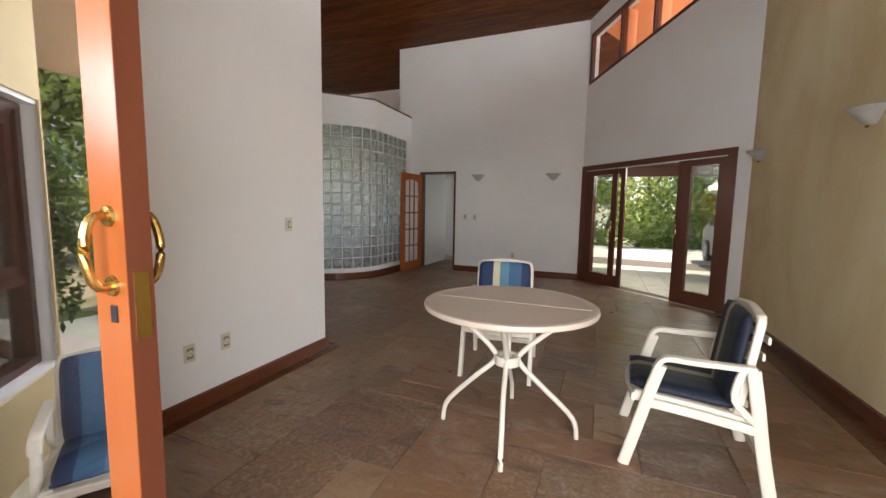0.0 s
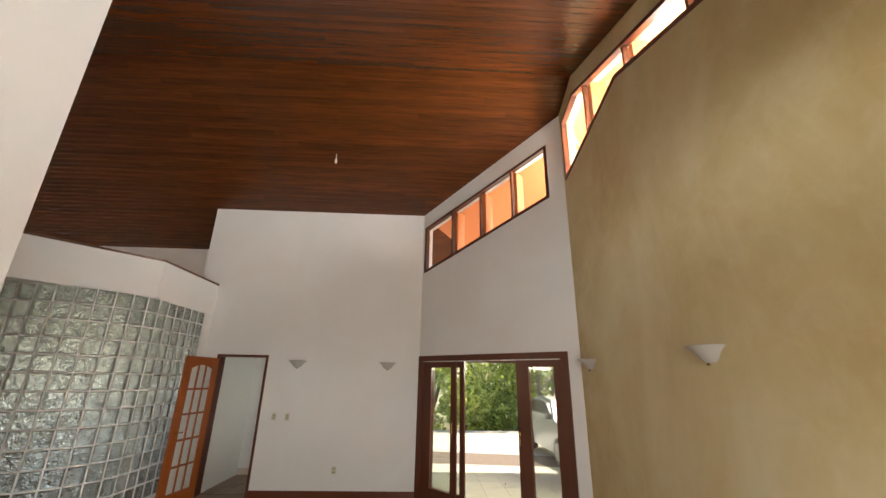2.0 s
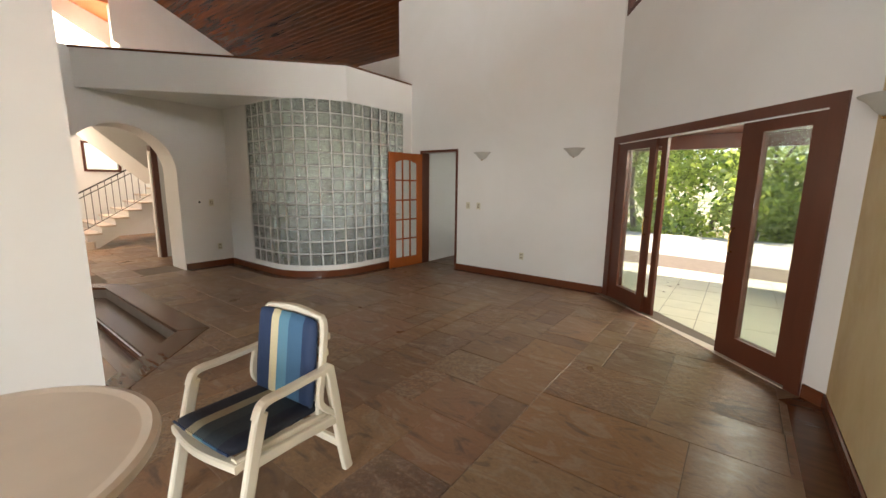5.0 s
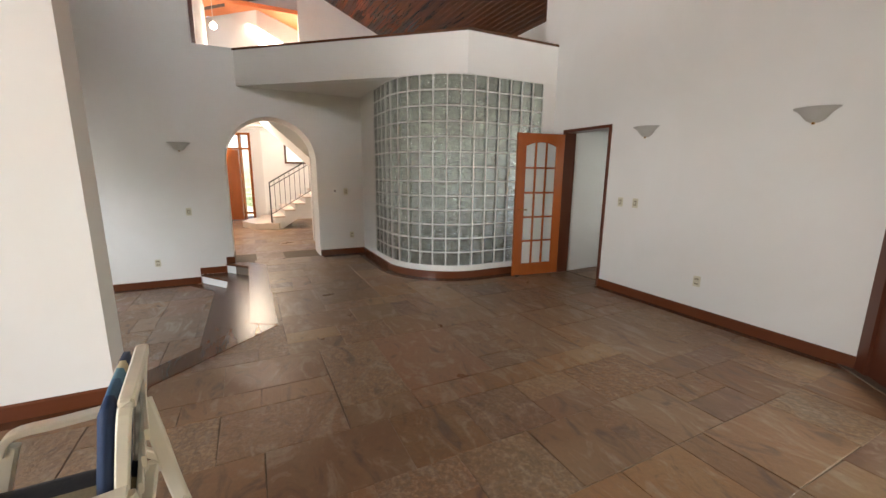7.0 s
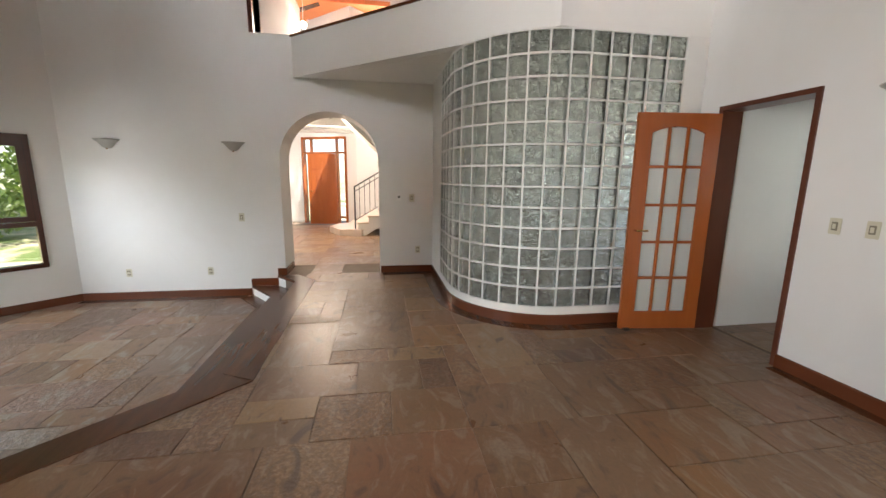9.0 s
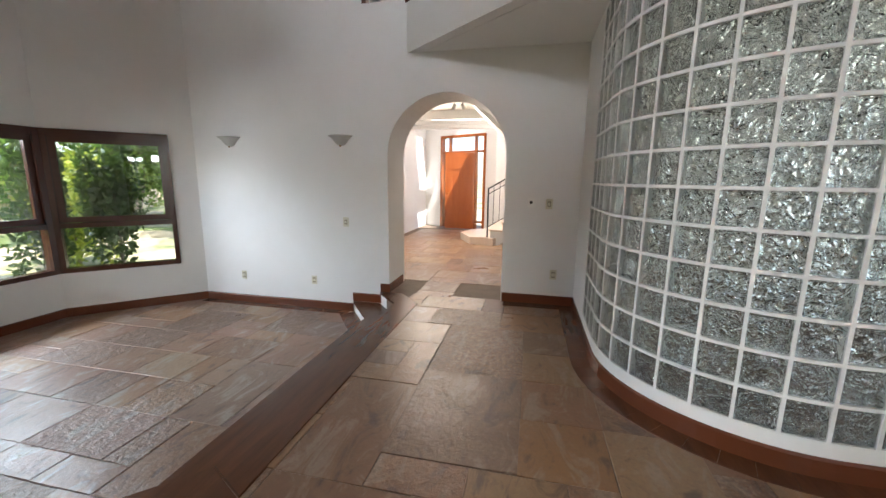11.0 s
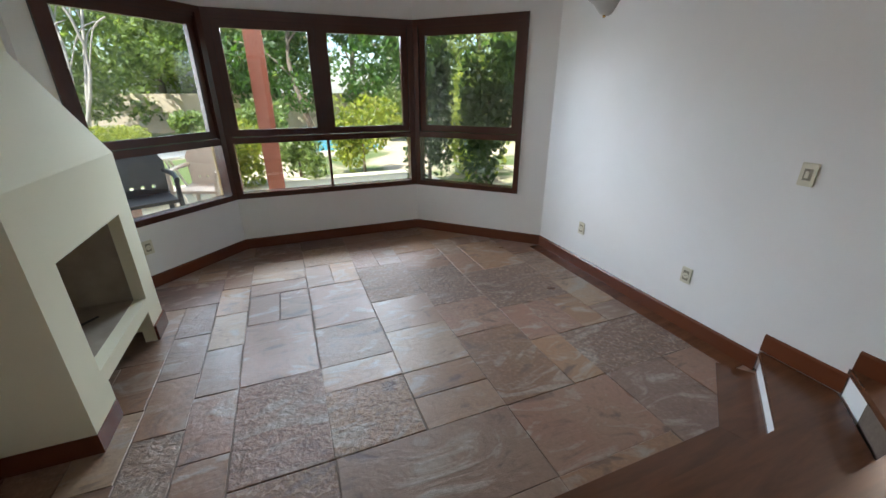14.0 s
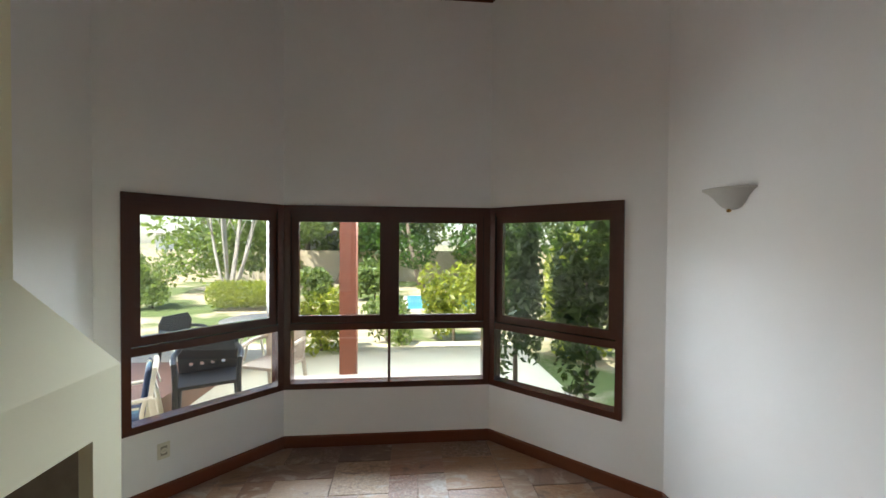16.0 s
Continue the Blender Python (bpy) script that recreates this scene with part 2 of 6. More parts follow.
# fireplace plaster, with yellow light reflected from the garden put into the colour
yellow_lit_plaster = material("yellow_lit_plaster", plaster((0.82, 0.80, 0.60), (0.77, 0.74, 0.53), 0.5))
soot = material("firebox_render", simple((0.34, 0.29, 0.22), 0.85, 0, 0.25, 9, 0.15))
terracotta = material("terracotta_paint", simple((0.30, 0.095, 0.055), 0.6, 0, 0.12, 12))
def glowing(nt, b):
    b.inputs["Base Color"].default_value = (0.85, 0.84, 0.8, 1)
    b.inputs["Emission Color"].default_value = (1.0, 0.86, 0.68, 1)
    b.inputs["Emission Strength"].default_value = 14.0


globe_mat = material("lit_globe_glass", glowing)
peach = material("peach_painted_soffit", simple((0.72, 0.24, 0.09), 0.6, 0, 0.08, 5))
red_tile = material("red_clay_tile", simple((0.20, 0.105, 0.07), 0.45, 0, 0.2, 6))
patio_tile = material("pale_patio_tile", simple((0.62, 0.58, 0.44), 0.5, 0, 0.1, 4))
soffit_wood = material("soffit_wood", wood((0.30, 0.17, 0.09), (0.40, 0.24, 0.13), (0.1, 0.8, 1), 0.4, 0.1))
marble = material("pale_stair_stone", simple((0.62, 0.52, 0.44), 0.35, 0, 0.15, 6))
cable_mat = material("white_cable", simple((0.75, 0.75, 0.73), 0.4, 0, 0.02))
ochre_render = material("ochre_render", simple((0.60, 0.46, 0.25), 0.8, 0, 0.10, 3))
outer_wall_mat = material("garden_wall_paint", simple((0.62, 0.52, 0.38), 0.8, 0, 0.12, 3))
roof_tile = material("roof_tile", simple((0.30, 0.15, 0.10), 0.8, 0, 0.25, 15))
water_mat = material("pool_water", simple((0.10, 0.42, 0.55), 0.08, 0, 0.1, 5))
bark = material("bark", simple((0.22, 0.17, 0.13), 0.9, 0, 0.35, 14, 0.4))
pale_bark = material("pale_bark", simple((0.42, 0.38, 0.33), 0.85, 0, 0.25, 14, 0.3))
beige_plastic = material("beige_plastic", simple((0.50, 0.42, 0.35), 0.4, 0, 0.06, 12))
grey_wicker = material("black_resin", simple((0.025, 0.028, 0.035), 0.35, 0, 0.1, 20))
ceiling_white = material("white_ceiling_paint", simple((0.80, 0.78, 0.74), 0.8, 0, 0.04, 6))


def foliage(dark, light):
    def build(nt, b):
        isl = nt.nodes.new("ShaderNodeNewGeometry").outputs["Random Per Island"]
        c = ramp(nt, isl, [(0.0, dark), (0.6, light), (1.0, tuple(x * 1.4 for x in light))])
        nt.links.new(c, b.inputs["Base Color"])
        b.inputs["Roughness"].default_value = 0.45
        out = nt.nodes["Material Output"]
        tr = nt.nodes.new("ShaderNodeBsdfTranslucent")
        nt.links.new(mix(nt, 1.0, c, (1.7, 1.75, 0.7), "MULTIPLY"), tr.inputs[0])
        ms = nt.nodes.new("ShaderNodeMixShader")
        ms.inputs[0].default_value = 0.5
        nt.links.new(b.outputs[0], ms.inputs[1])
        nt.links.new(tr.outputs[0], ms.inputs[2])
        nt.links.new(ms.outputs[0], out.inputs[0])
    return build


leaf_dark = material("dark_leaves", foliage((0.03, 0.07, 0.015), (0.07, 0.14, 0.03)))
leaf_bright = material("bright_green_leaves", foliage((0.16, 0.20, 0.09), (0.36, 0.41, 0.20)))
leaf_glossy = material("glossy_dark_leaves", foliage((0.020, 0.040, 0.012), (0.050, 0.078, 0.024)))
leaf_mid = material("green_leaves", foliage((0.08, 0.12, 0.04), (0.20, 0.26, 0.10)))
leaf_yellow = material("yellow_green_leaves", foliage((0.12, 0.17, 0.03), (0.30, 0.32, 0.06)))


def ground_build(nt, b):
    v = coords(nt)
    patch = noise_tex(nt, v, 0.35, 5, 0.6, 0.5)
    fine = noise_tex(nt, v, 25, 5)
    grass = ramp(nt, fine, [(0.3, (0.06, 0.10, 0.025)), (0.7, (0.16, 0.20, 0.06))])
    earth = ramp(nt, fine, [(0.3, (0.38, 0.31, 0.21)), (0.7, (0.52, 0.44, 0.31))])
    c = mix(nt, ramp(nt, patch, [(0.45, (0, 0, 0)), (0.55, (1, 1, 1))]), grass, earth)
    nt.links.new(c, b.inputs["Base Color"])
    b.inputs["Roughness"].default_value = 0.9
    bump(nt, b, fine, 0.5, 0.02)


ground_mat = material("grass_and_earth", ground_build)


def glass_build(rough, tint, wavy):
    def build(nt, b):
        b.inputs["Base Color"].default_value = (*tint, 1)
        b.inputs["Transmission Weight"].default_value = 1.0
        b.inputs["Roughness"].default_value = rough
        b.inputs["IOR"].default_value = 1.45
        if wavy:
            v = coords(nt)
            bump(nt, b, noise_tex(nt, v, 17, 1.5, 0.5, 2.2), 1.0, 0.045)
    return build


def pane_build(nt, b):
    out = nt.nodes["Material Output"]
    tr = nt.nodes.new("ShaderNodeBsdfTransparent")
    tr.inputs[0].default_value = (0.93, 0.95, 0.94, 1)
    gl = nt.nodes.new("ShaderNodeBsdfGlossy")
    gl.inputs["Roughness"].default_value = 0.01
    lw = nt.nodes.new("ShaderNodeLayerWeight")
    lw.inputs[0].default_value = 0.5
    f = mathn(nt, "ADD", mathn(nt, "MULTIPLY", mathn(nt, "POWER", lw.outputs["Facing"], 5.0), 0.9), 0.05)
    ms = nt.nodes.new("ShaderNodeMixShader")
    nt.links.new(f, ms.inputs[0])
    nt.links.new(tr.outputs[0], ms.inputs[1])
    nt.links.new(gl.outputs[0], ms.inputs[2])
    nt.links.new(ms.outputs[0], out.inputs[0])


pane_glass = material("window_glass", pane_build)


def mirror_pane(nt, b):
    out = nt.nodes["Material Output"]
    tr = nt.nodes.new("ShaderNodeBsdfTransparent")
    tr.inputs[0].default_value = (0.55, 0.52, 0.50, 1)
    gl = nt.nodes.new("ShaderNodeBsdfGlossy")
    gl.inputs["Roughness"].default_value = 0.01
    ms = nt.nodes.new("ShaderNodeMixShader")
    ms.inputs[0].default_value = 0.5
    nt.links.new(tr.outputs[0], ms.inputs[1])
    nt.links.new(gl.outputs[0], ms.inputs[2])
    nt.links.new(ms.outputs[0], out.inputs[0])


reflective_glass = material("reflective_tinted_glass", mirror_pane)
block_glass = material("wavy_block_glass", glass_build(0.0, (0.74, 0.80, 0.75), True))


def frosted_build(nt, b):
    b.inputs["Base Color"].default_value = (0.84, 0.88, 0.87, 1)
    b.inputs["Transmission Weight"].default_value = 0.45
    b.inputs["Roughness"].default_value = 0.38


frosted = material("frosted_glass", frosted_build)


def stripes(cols):
  def build(nt, b):
      v = coords(nt, world_space=False)
      sep = nt.nodes.new("ShaderNodeSeparateXYZ")
      nt.links.new(v, sep.inputs[0])
      f = mathn(nt, "ADD", mathn(nt, "MULTIPLY", sep.outputs[0], 2.0), 0.5)
      r = nt.nodes.new("ShaderNodeValToRGB")
      r.color_ramp.interpolation = "CONSTANT"
      navy, cream, sky_b, mid = cols
      els = r.color_ramp.elements
      stops = [(0.0, navy), (0.20, navy), (0.30, cream), (0.42, sky_b), (0.58, mid), (0.80, navy)]
      while len(els) < len(stops):
          els.new(0.5)
      for e, (p, c) in zip(els, stops):
          e.position, e.color = p, (*c, 1)
      nt.links.new(f, r.inputs[0])
      weave = noise_tex(nt, v, 160, 2)
      c = mix(nt, ramp(nt, weave, [(0.3, (0.2, 0.2, 0.2)), (0.6, (0, 0, 0))]), r.outputs[0], (0.02, 0.03, 0.05))
      nt.links.new(c, b.inputs["Base Color"])
      b.inputs["Roughness"].default_value = 0.7
      bump(nt, b, mathn(nt, "ADD", weave, mathn(nt, "MULTIPLY", noise_tex(nt, v, 9, 3), 6.0)), 0.3, 0.004)
  return build


stripe_fabric = material("striped_cushion_fabric", stripes(((0.012, 0.035, 0.10), (0.62, 0.56, 0.36), (0.10, 0.25, 0.36), (0.045, 0.13, 0.24))))
# darker stripe colours for the indoor seat pads and the second chair's back pad
dark_stripe_fabric = material("dark_striped_fabric", stripes(((0.008, 0.013, 0.03), (0.34, 0.30, 0.20), (0.035, 0.05, 0.055), (0.02, 0.032, 0.045))))


# ---- builders ----
def part(name, bm, mat, parent=None, label="", kind="", m=None, smooth=False):
    me = bpy.data.meshes.new(name)
    bmesh.ops.recalc_face_normals(bm, faces=bm.faces)
    bm.to_mesh(me)
    bm.free()
    if smooth:
        me.shade_smooth()
    me.materials.append(mat)
    ob = new(name, me)
    if parent is not None:
        ob.parent = parent
    if m is not None:
        ob.matrix_basis = m
    return tagged(ob, label=label, kind=kind)


def thing(name, m, label, category, group="", kind=""):
    ob = new(name)
    ob.matrix_basis = m
    return tagged(ob, label, category, group, kind)


def structure(name, bm, mat, label="", parent=None, smooth=False):
    return part(name, bm, mat, parent, label, "structure", smooth=smooth)


def box(bm, x0, x1, y0, y1, z0, z1, m=None):
    vs = [Vector((x, y, z)) for z in (z0, z1) for x, y in ((x0, y0), (x1, y0), (x1, y1), (x0, y1))]
    if m is not None:
        vs = [m @ v for v in vs]
    v = [bm.verts.new(p) for p in vs]
    for f in ((3, 2, 1, 0), (4, 5, 6, 7), (0, 1, 5, 4), (1, 2, 6, 5), (2, 3, 7, 6), (3, 0, 4, 7)):
        bm.faces.new([v[i] for i in f])
    return v


def boxes(*dims, bevel=0.0, m=None):
    bm = bmesh.new()
    for d in dims:
        box(bm, *d, m=m)
    if bevel:
        bmesh.ops.bevel(bm, geom=list(bm.edges), offset=bevel, segments=2, affect="EDGES", clamp_overlap=True)
    return bm


def slab(loops, y0, y1, m=None):
    """A plate of outline loops[0] with holes loops[1:], in local x, z, between local y0 and y1."""
    from mathutils.geometry import tessellate_polygon
    bm = bmesh.new()
    flat = [p for lp in loops for p in lp]
    tris = tessellate_polygon([[Vector((x, z, 0)) for x, z in lp] for lp in loops])
    fronts = [bm.verts.new(Vector((x, y0, z))) for x, z in flat]
    backs = [bm.verts.new(Vector((x, y1, z))) for x, z in flat]
    for a, b_, c in tris:
        bm.faces.new((fronts[a], fronts[b_], fronts[c]))
        bm.faces.new((backs[c], backs[b_], backs[a]))
    k = 0
    for lp in loops:
        n = len(lp)
        for i in range(n):
            a, b_ = k + i, k + (i + 1) % n
            bm.faces.new((fronts[a], fronts[b_], backs[b_], backs[a]))
        k += n
    if m is not None:
        bmesh.ops.transform(bm, matrix=m, verts=bm.verts)
    return bm


def prism(pts, z0, z1):
    """An upright prism over a plan outline."""
    bm = bmesh.new()
    lo = [bm.verts.new((x, y, z0)) for x, y in pts]
    hi = [bm.verts.new((x, y, z1)) for x, y in pts]
    bm.faces.new(lo[::-1])
    bm.faces.new(hi)
    for i in range(len(pts)):
        j = (i + 1) % len(pts)
        bm.faces.new((lo[i], lo[j], hi[j], hi[i]))
    return bm


def inset(pts, w):
    """The outline moved inwards by w (outline in any turn)."""
    area = sum(a[0] * b_[1] - b_[0] * a[1] for a, b_ in zip(pts, pts[1:] + pts[:1]))
    s = 1 if area > 0 else -1
    out = []
    n = len(pts)
    for i in range(n):
        p0, p1, p2 = Vector(pts[i - 1]), Vector(pts[i]), Vector(pts[(i + 1) % n])
        d1, d2 = (p1 - p0).normalized(), (p2 - p1).normalized()
        n1, n2 = Vector((-d1.y, d1.x)) * s, Vector((-d2.y, d2.x)) * s
        k = 1 + n1.dot(n2)
        out.append(tuple(p1 + (n1 + n2) * (w / k)))
    return out


def along(x0, y0, x1, y1):
    """A pose at (x0, y0) whose x axis points to (x1, y1)."""
    return pose(x0, y0, 0, 0, 0, math.degrees(math.atan2(y1 - y0, x1 - x0)))


def tube(points, r, sides=10, closed=False):
    bm = bmesh.new()
    rings = []
    pts = [Vector(p) for p in points]
    up = Vector((0.03, 0.05, 1)).normalized()
    for i, p in enumerate(pts):
        a, c = pts[max(i - 1, 0)], pts[min(i + 1, len(pts) - 1)]
        d = (c - a).normalized()
        s = d.cross(up)
        s = s.normalized() if s.length > 0.05 else Vector((1, 0, 0))
        t = s.cross(d).normalized()
        rr = r[i] if isinstance(r, (list, tuple)) else r
        rings.append([bm.verts.new(p + (s * math.cos(k * math.tau / sides) + t * math.sin(k * math.tau / sides)) * rr) for k in range(sides)])
    for a, c in zip(rings, rings[1:]):
        for k in range(sides):
            bm.faces.new((a[k], a[(k + 1) % sides], c[(k + 1) % sides], c[k]))
    bm.faces.new(rings[0][::-1])
    bm.faces.new(rings[-1])
    return bm


def lathe(profile, sides=32, arc=math.tau, start=0.0):
    bm = bmesh.new()
    full = arc >= math.tau - 0.01
    n = sides if full else sides + 1
    rings = [[bm.verts.new((r * math.cos(start + arc * k / sides), r * math.sin(start + arc * k / sides), z)) for k in range(n)] for r, z in profile]
    for a, c in zip(rings, rings[1:]):
        for k in range(sides):
            j = (k + 1) % n
            bm.faces.new((a[k], a[j], c[j], c[k]))
    bmesh.ops.remove_doubles(bm, verts=bm.verts, dist=0.0005)
    return bm


def smooth_line(pts, n=6):
    """Points along a rounded path through pts."""
    P = [Vector(p) for p in pts]
    out = []
    for i in range(len(P) - 1):
        p0, p1, p2, p3 = P[max(i - 1, 0)], P[i], P[i + 1], P[min(i + 2, len(P) - 1)]
        for k in range(n):
            t = k / n
            out.append(0.5 * ((2 * p1) + (p2 - p0) * t + (2 * p0 - 5 * p1 + 4 * p2 - p3) * t * t + (3 * p1 - p0 - 3 * p2 + p3) * t ** 3))
    out.append(P[-1])
    return out


# ---- structure: levels, walls, ceilings ----
F0, LOW = -0.045, -0.345
TOPZ = 7.0
Y_FAR, X_RIGHT, X_SIDE, X_LEFT = 8.17, 1.71, -6.66, -2.40
DIAG0, DIAG1 = (-0.39, 8.17), (1.71, 6.07)
RIDGE_Y, RIDGE_Z, FALL_N, FALL_S = 5.5, 6.07, 0.434, 0.365


def roof_z(y):
    return RIDGE_Z - FALL_N * (y - RIDGE_Y) if y > RIDGE_Y else RIDGE_Z - FALL_S * (RIDGE_Y - y)


def gable(y0, y1, z0):
    """Wall outline in (y, z) up to just over the ceiling between y0 and y1."""
    top = [(y1, roof_z(y1) + 0.1)]
    if y0 < RIDGE_Y < y1:
        top.append((RIDGE_Y, RIDGE_Z + 0.1))
    top.append((y0, roof_z(y0) + 0.1))
    return [(y0, z0), (y1, z0)] + top


YZ = Matrix(((0, -1, 0, 0), (1, 0, 0, 0), (0, 0, 1, 0), (0, 0, 0, 1)))  # local x along +y, local y along -x

# far wall with the doorway
far_loop = [(-4.46, 0.0), (-4.46, roof_z(Y_FAR) + 0.1), (-0.39, roof_z(Y_FAR) + 0.1), (-0.39, -0.07), (-3.07, -0.07), (-3.07, 2.11), (-3.88, 2.11), (-3.88, -0.07)]
structure("wall_north", slab([far_loop], Y_FAR, Y_FAR + 0.2), white_plaster)
# diagonal wall with the garden door and the high window
DL = math.dist(DIAG0, DIAG1)
D = along(*DIAG0, *DIAG1)
diag_door = [(0.0, -0.07), (0.0, 2.18), (2.80, 2.18), (2.80, -0.07)]
d_clear = [(0.05, 3.70), (0.05, 4.62), (2.71, 5.38), (2.71, 4.46)]
outer = [(2.80, -0.07), (2.80, 2.18), (0.02, 2.18), (0.02, -0.07), (0, -0.07), (0, roof_z(DIAG0[1]) + 0.1), (DL, roof_z(DIAG1[1]) + 0.1), (DL, -0.07)]
structure("wall_northeast", slab([outer, d_clear], 0.0, 0.2, D), white_plaster)
# ochre wall with the long high window
t_clear = [(6.00, 4.62), (6.00, 5.62), (5.48, 5.76), (1.2, 4.23), (1.2, 3.90), (4.36, 5.0)]
structure("wall_east", slab([gable(0.46, 6.085, -0.3), t_clear], 0.0, -0.2, Matrix.Translation((X_RIGHT, 0, 0)) @ YZ), ochre_plaster)
# wall between the hall and the fireplace side
structure("wall_middle", slab([gable(0.46, 2.94, -0.4)], 0.0, 0.27, Matrix.Translation((X_LEFT, 0, 0)) @ YZ), white_plaster)
# side wall with the arch
AY, AR, SPRING = 4.25, 0.715, 1.675
arch = [(AY + AR, -0.4)] + [(AY + AR * math.cos(a), SPRING + AR * math.sin(a)) for a in np.linspace(0, math.pi, 25)] + [(AY - AR, -0.3)]
side = [(0.72, -0.5)] + [(p[0], p[1]) for p in arch[::-1]] + [(5.98, -0.4), (5.98, 3.05), (3.79, 3.05), (3.79, 3.39), (3.24, 3.39), (3.24, roof_z(3.24) + 0.1), (0.72, roof_z(0.72) + 0.1)]
structure("wall_west", slab([side], 0.0, 0.62, Matrix.Translation((X_SIDE, 0, 0)) @ YZ), white_plaster)
# entrance side, behind the start of the walk
zt = roof_z(0.5) + 0.1
structure("wall_south", slab([[(X_LEFT, -0.4), (-1.85, -0.4), (-1.85, 2.25), (1.45, 2.25), (1.45, -0.4), (X_RIGHT, -0.4), (X_RIGHT, zt), (X_LEFT, zt)], [(-1.7, 2.5), (1.3, 2.5), (1.3, 3.5), (-1.7, 3.5)]], 0.46, 0.62), white_plaster)

# bay walls
BAY = [(-6.66, 0.75), (-5.58, -0.33), (-3.62, -0.33), (-2.60, 0.69)]
SILL, HEAD = 0.21, 1.94


def bay_wall(name, a, b_, u0, u1):
    L = math.dist(a, b_)
    top = [(L, roof_z(b_[1]) + 0.1), (0, roof_z(a[1]) + 0.1)]
    out = [(0, -0.45), (L, -0.45)] + top
    hole = [(u0, SILL), (u1, SILL), (u1, HEAD), (u0, HEAD)]
    if u0 <= 0.001:
        out = [(0, -0.45), (L, -0.45)] + top + [(0, HEAD), (u1, HEAD), (u1, SILL), (0, SILL)]
        loops = [out]
    else:
        loops = [out, hole]
    structure(name, slab(loops, 0.0, -0.18, along(*a, *b_)), white_plaster)
    return along(*a, *b_), L


bay_r, LR = bay_wall("wall_bay_west", BAY[0], BAY[1], 0.29, math.dist(BAY[0], BAY[1]) - 0.001)
bay_c, LC = bay_wall("wall_bay_south", BAY[1], BAY[2], 0.001 + 0.0005, math.dist(BAY[1], BAY[2]) - 0.0015)
bay_l, LL = bay_wall("wall_bay_east", BAY[2], BAY[3], 0.0015, 1.20)


# rendered outer face of the bay
def outer_skin(name, a, b_, u0, u1):
    L = math.dist(a, b_)
    u0, u1 = u0 - 0.03, min(u1 + 0.03, L - 0.05)
    loops = [[(0, -0.5), (L, -0.5), (L, roof_z(b_[1]) - 0.02), (0, roof_z(a[1]) - 0.02)], [(u0, SILL - 0.03), (u1, SILL - 0.03), (u1, HEAD + 0.03), (u0, HEAD + 0.03)]]
    structure(name, slab(loops, -0.184, -0.20, along(*a, *b_)), ochre_render, "ochre-cream rendered outer face of the bay")


outer_skin("outer_render_east", BAY[2], BAY[3], 0.05, 1.20)

# ceilings
def roof_sheet(name, x0, x1, ys, label):
    bm = bmesh.new()
    rows = [[bm.verts.new((x, y, roof_z(y) + dz)) for x in (x0, x1)] for dz in (0, 0.12) for y in ys]
    n = len(ys)
    for i in range(n - 1):
        bm.faces.new((rows[i][0], rows[i][1], rows[i + 1][1], rows[i + 1][0]))
        bm.faces.new((rows[n + i][0], rows[n + i][1], rows[n + i + 1][1], rows[n + i + 1][0]))
        for k in (0, 1):
            bm.faces.new((rows[i][k], rows[i + 1][k], rows[n + i + 1][k], rows[n + i][k]))
    bm.faces.new((rows[0][0], rows[0][1], rows[n][1], rows[n][0]))
    bm.faces.new((rows[n - 1][0], rows[n - 1][1], rows[2 * n - 1][1], rows[2 * n - 1][0]))
    structure(name, bm, board_wood, label)


roof_sheet("ceiling", -10.9, 2.1, (-0.6, 0, 2, 4, RIDGE_Y, 7, 8.4, 9.6), "varnished red-brown tongue-and-groove boards")
def boards_bm():
    """Board edges standing 4 mm under the ceiling sheet."""
    bm = bmesh.new()
    w = 0.093
    y = -1.0
    while y < 9.4:
        a, c = y + 0.004, y + w - 0.004
        if not (a < RIDGE_Y < c):
            x0, x1 = (-10.6, 1.9) if y > 3 else (-6.8, 1.9)
            p = [(x0, a, roof_z(a) - 0.008), (x1, a, roof_z(a) - 0.008), (x1, c, roof_z(c) - 0.008), (x0, c, roof_z(c) - 0.008)]
            q = [(x0, a - 0.003, roof_z(a) + 0.001), (x1, a - 0.003, roof_z(a) + 0.001), (x1, c + 0.003, roof_z(c) + 0.001), (x0, c + 0.003, roof_z(c) + 0.001)]
            vp, vq = [bm.verts.new(v) for v in p], [bm.verts.new(v) for v in q]
            bm.faces.new(vp)
            for i in range(4):
                j = (i + 1) % 4
                bm.faces.new((vp[i], vp[j], vq[j], vq[i]))
        y += w
    return bm


structure("ceiling_boards", boards_bm(), board_wood, "narrow varnished ceiling boards with dark joints")

# gallery behind the fascia
FB, FT = 2.83, 3.39
fas = [(-6.66, 3.79), (-4.15, 6.62), (-4.15, 8.17)]
fas_in = [(-4.27, 8.17), (-4.27, 6.67), (-6.70, 3.93)]
structure("gallery_parapet", prism(fas + fas_in, FB, FT - 0.03), white_paint, "white painted parapet of the gallery")
cap = [(-6.66, 3.77), (-4.135, 6.61), (-4.135, 8.168), (-4.285, 8.168), (-4.285, 6.675), (-6.72, 3.94)]
structure("parapet_cap", prism(cap, FT - 0.03, FT), step_wood, "thin dark wooden cap")
structure("gallery_floor", prism([(-6.69, 3.95), (-4.28, 6.68), (-4.28, 9.3), (-10.7, 9.3), (-10.7, 3.3), (-6.9, 3.3)], FB, FB + 0.22), white_paint, "white underside of the gallery")
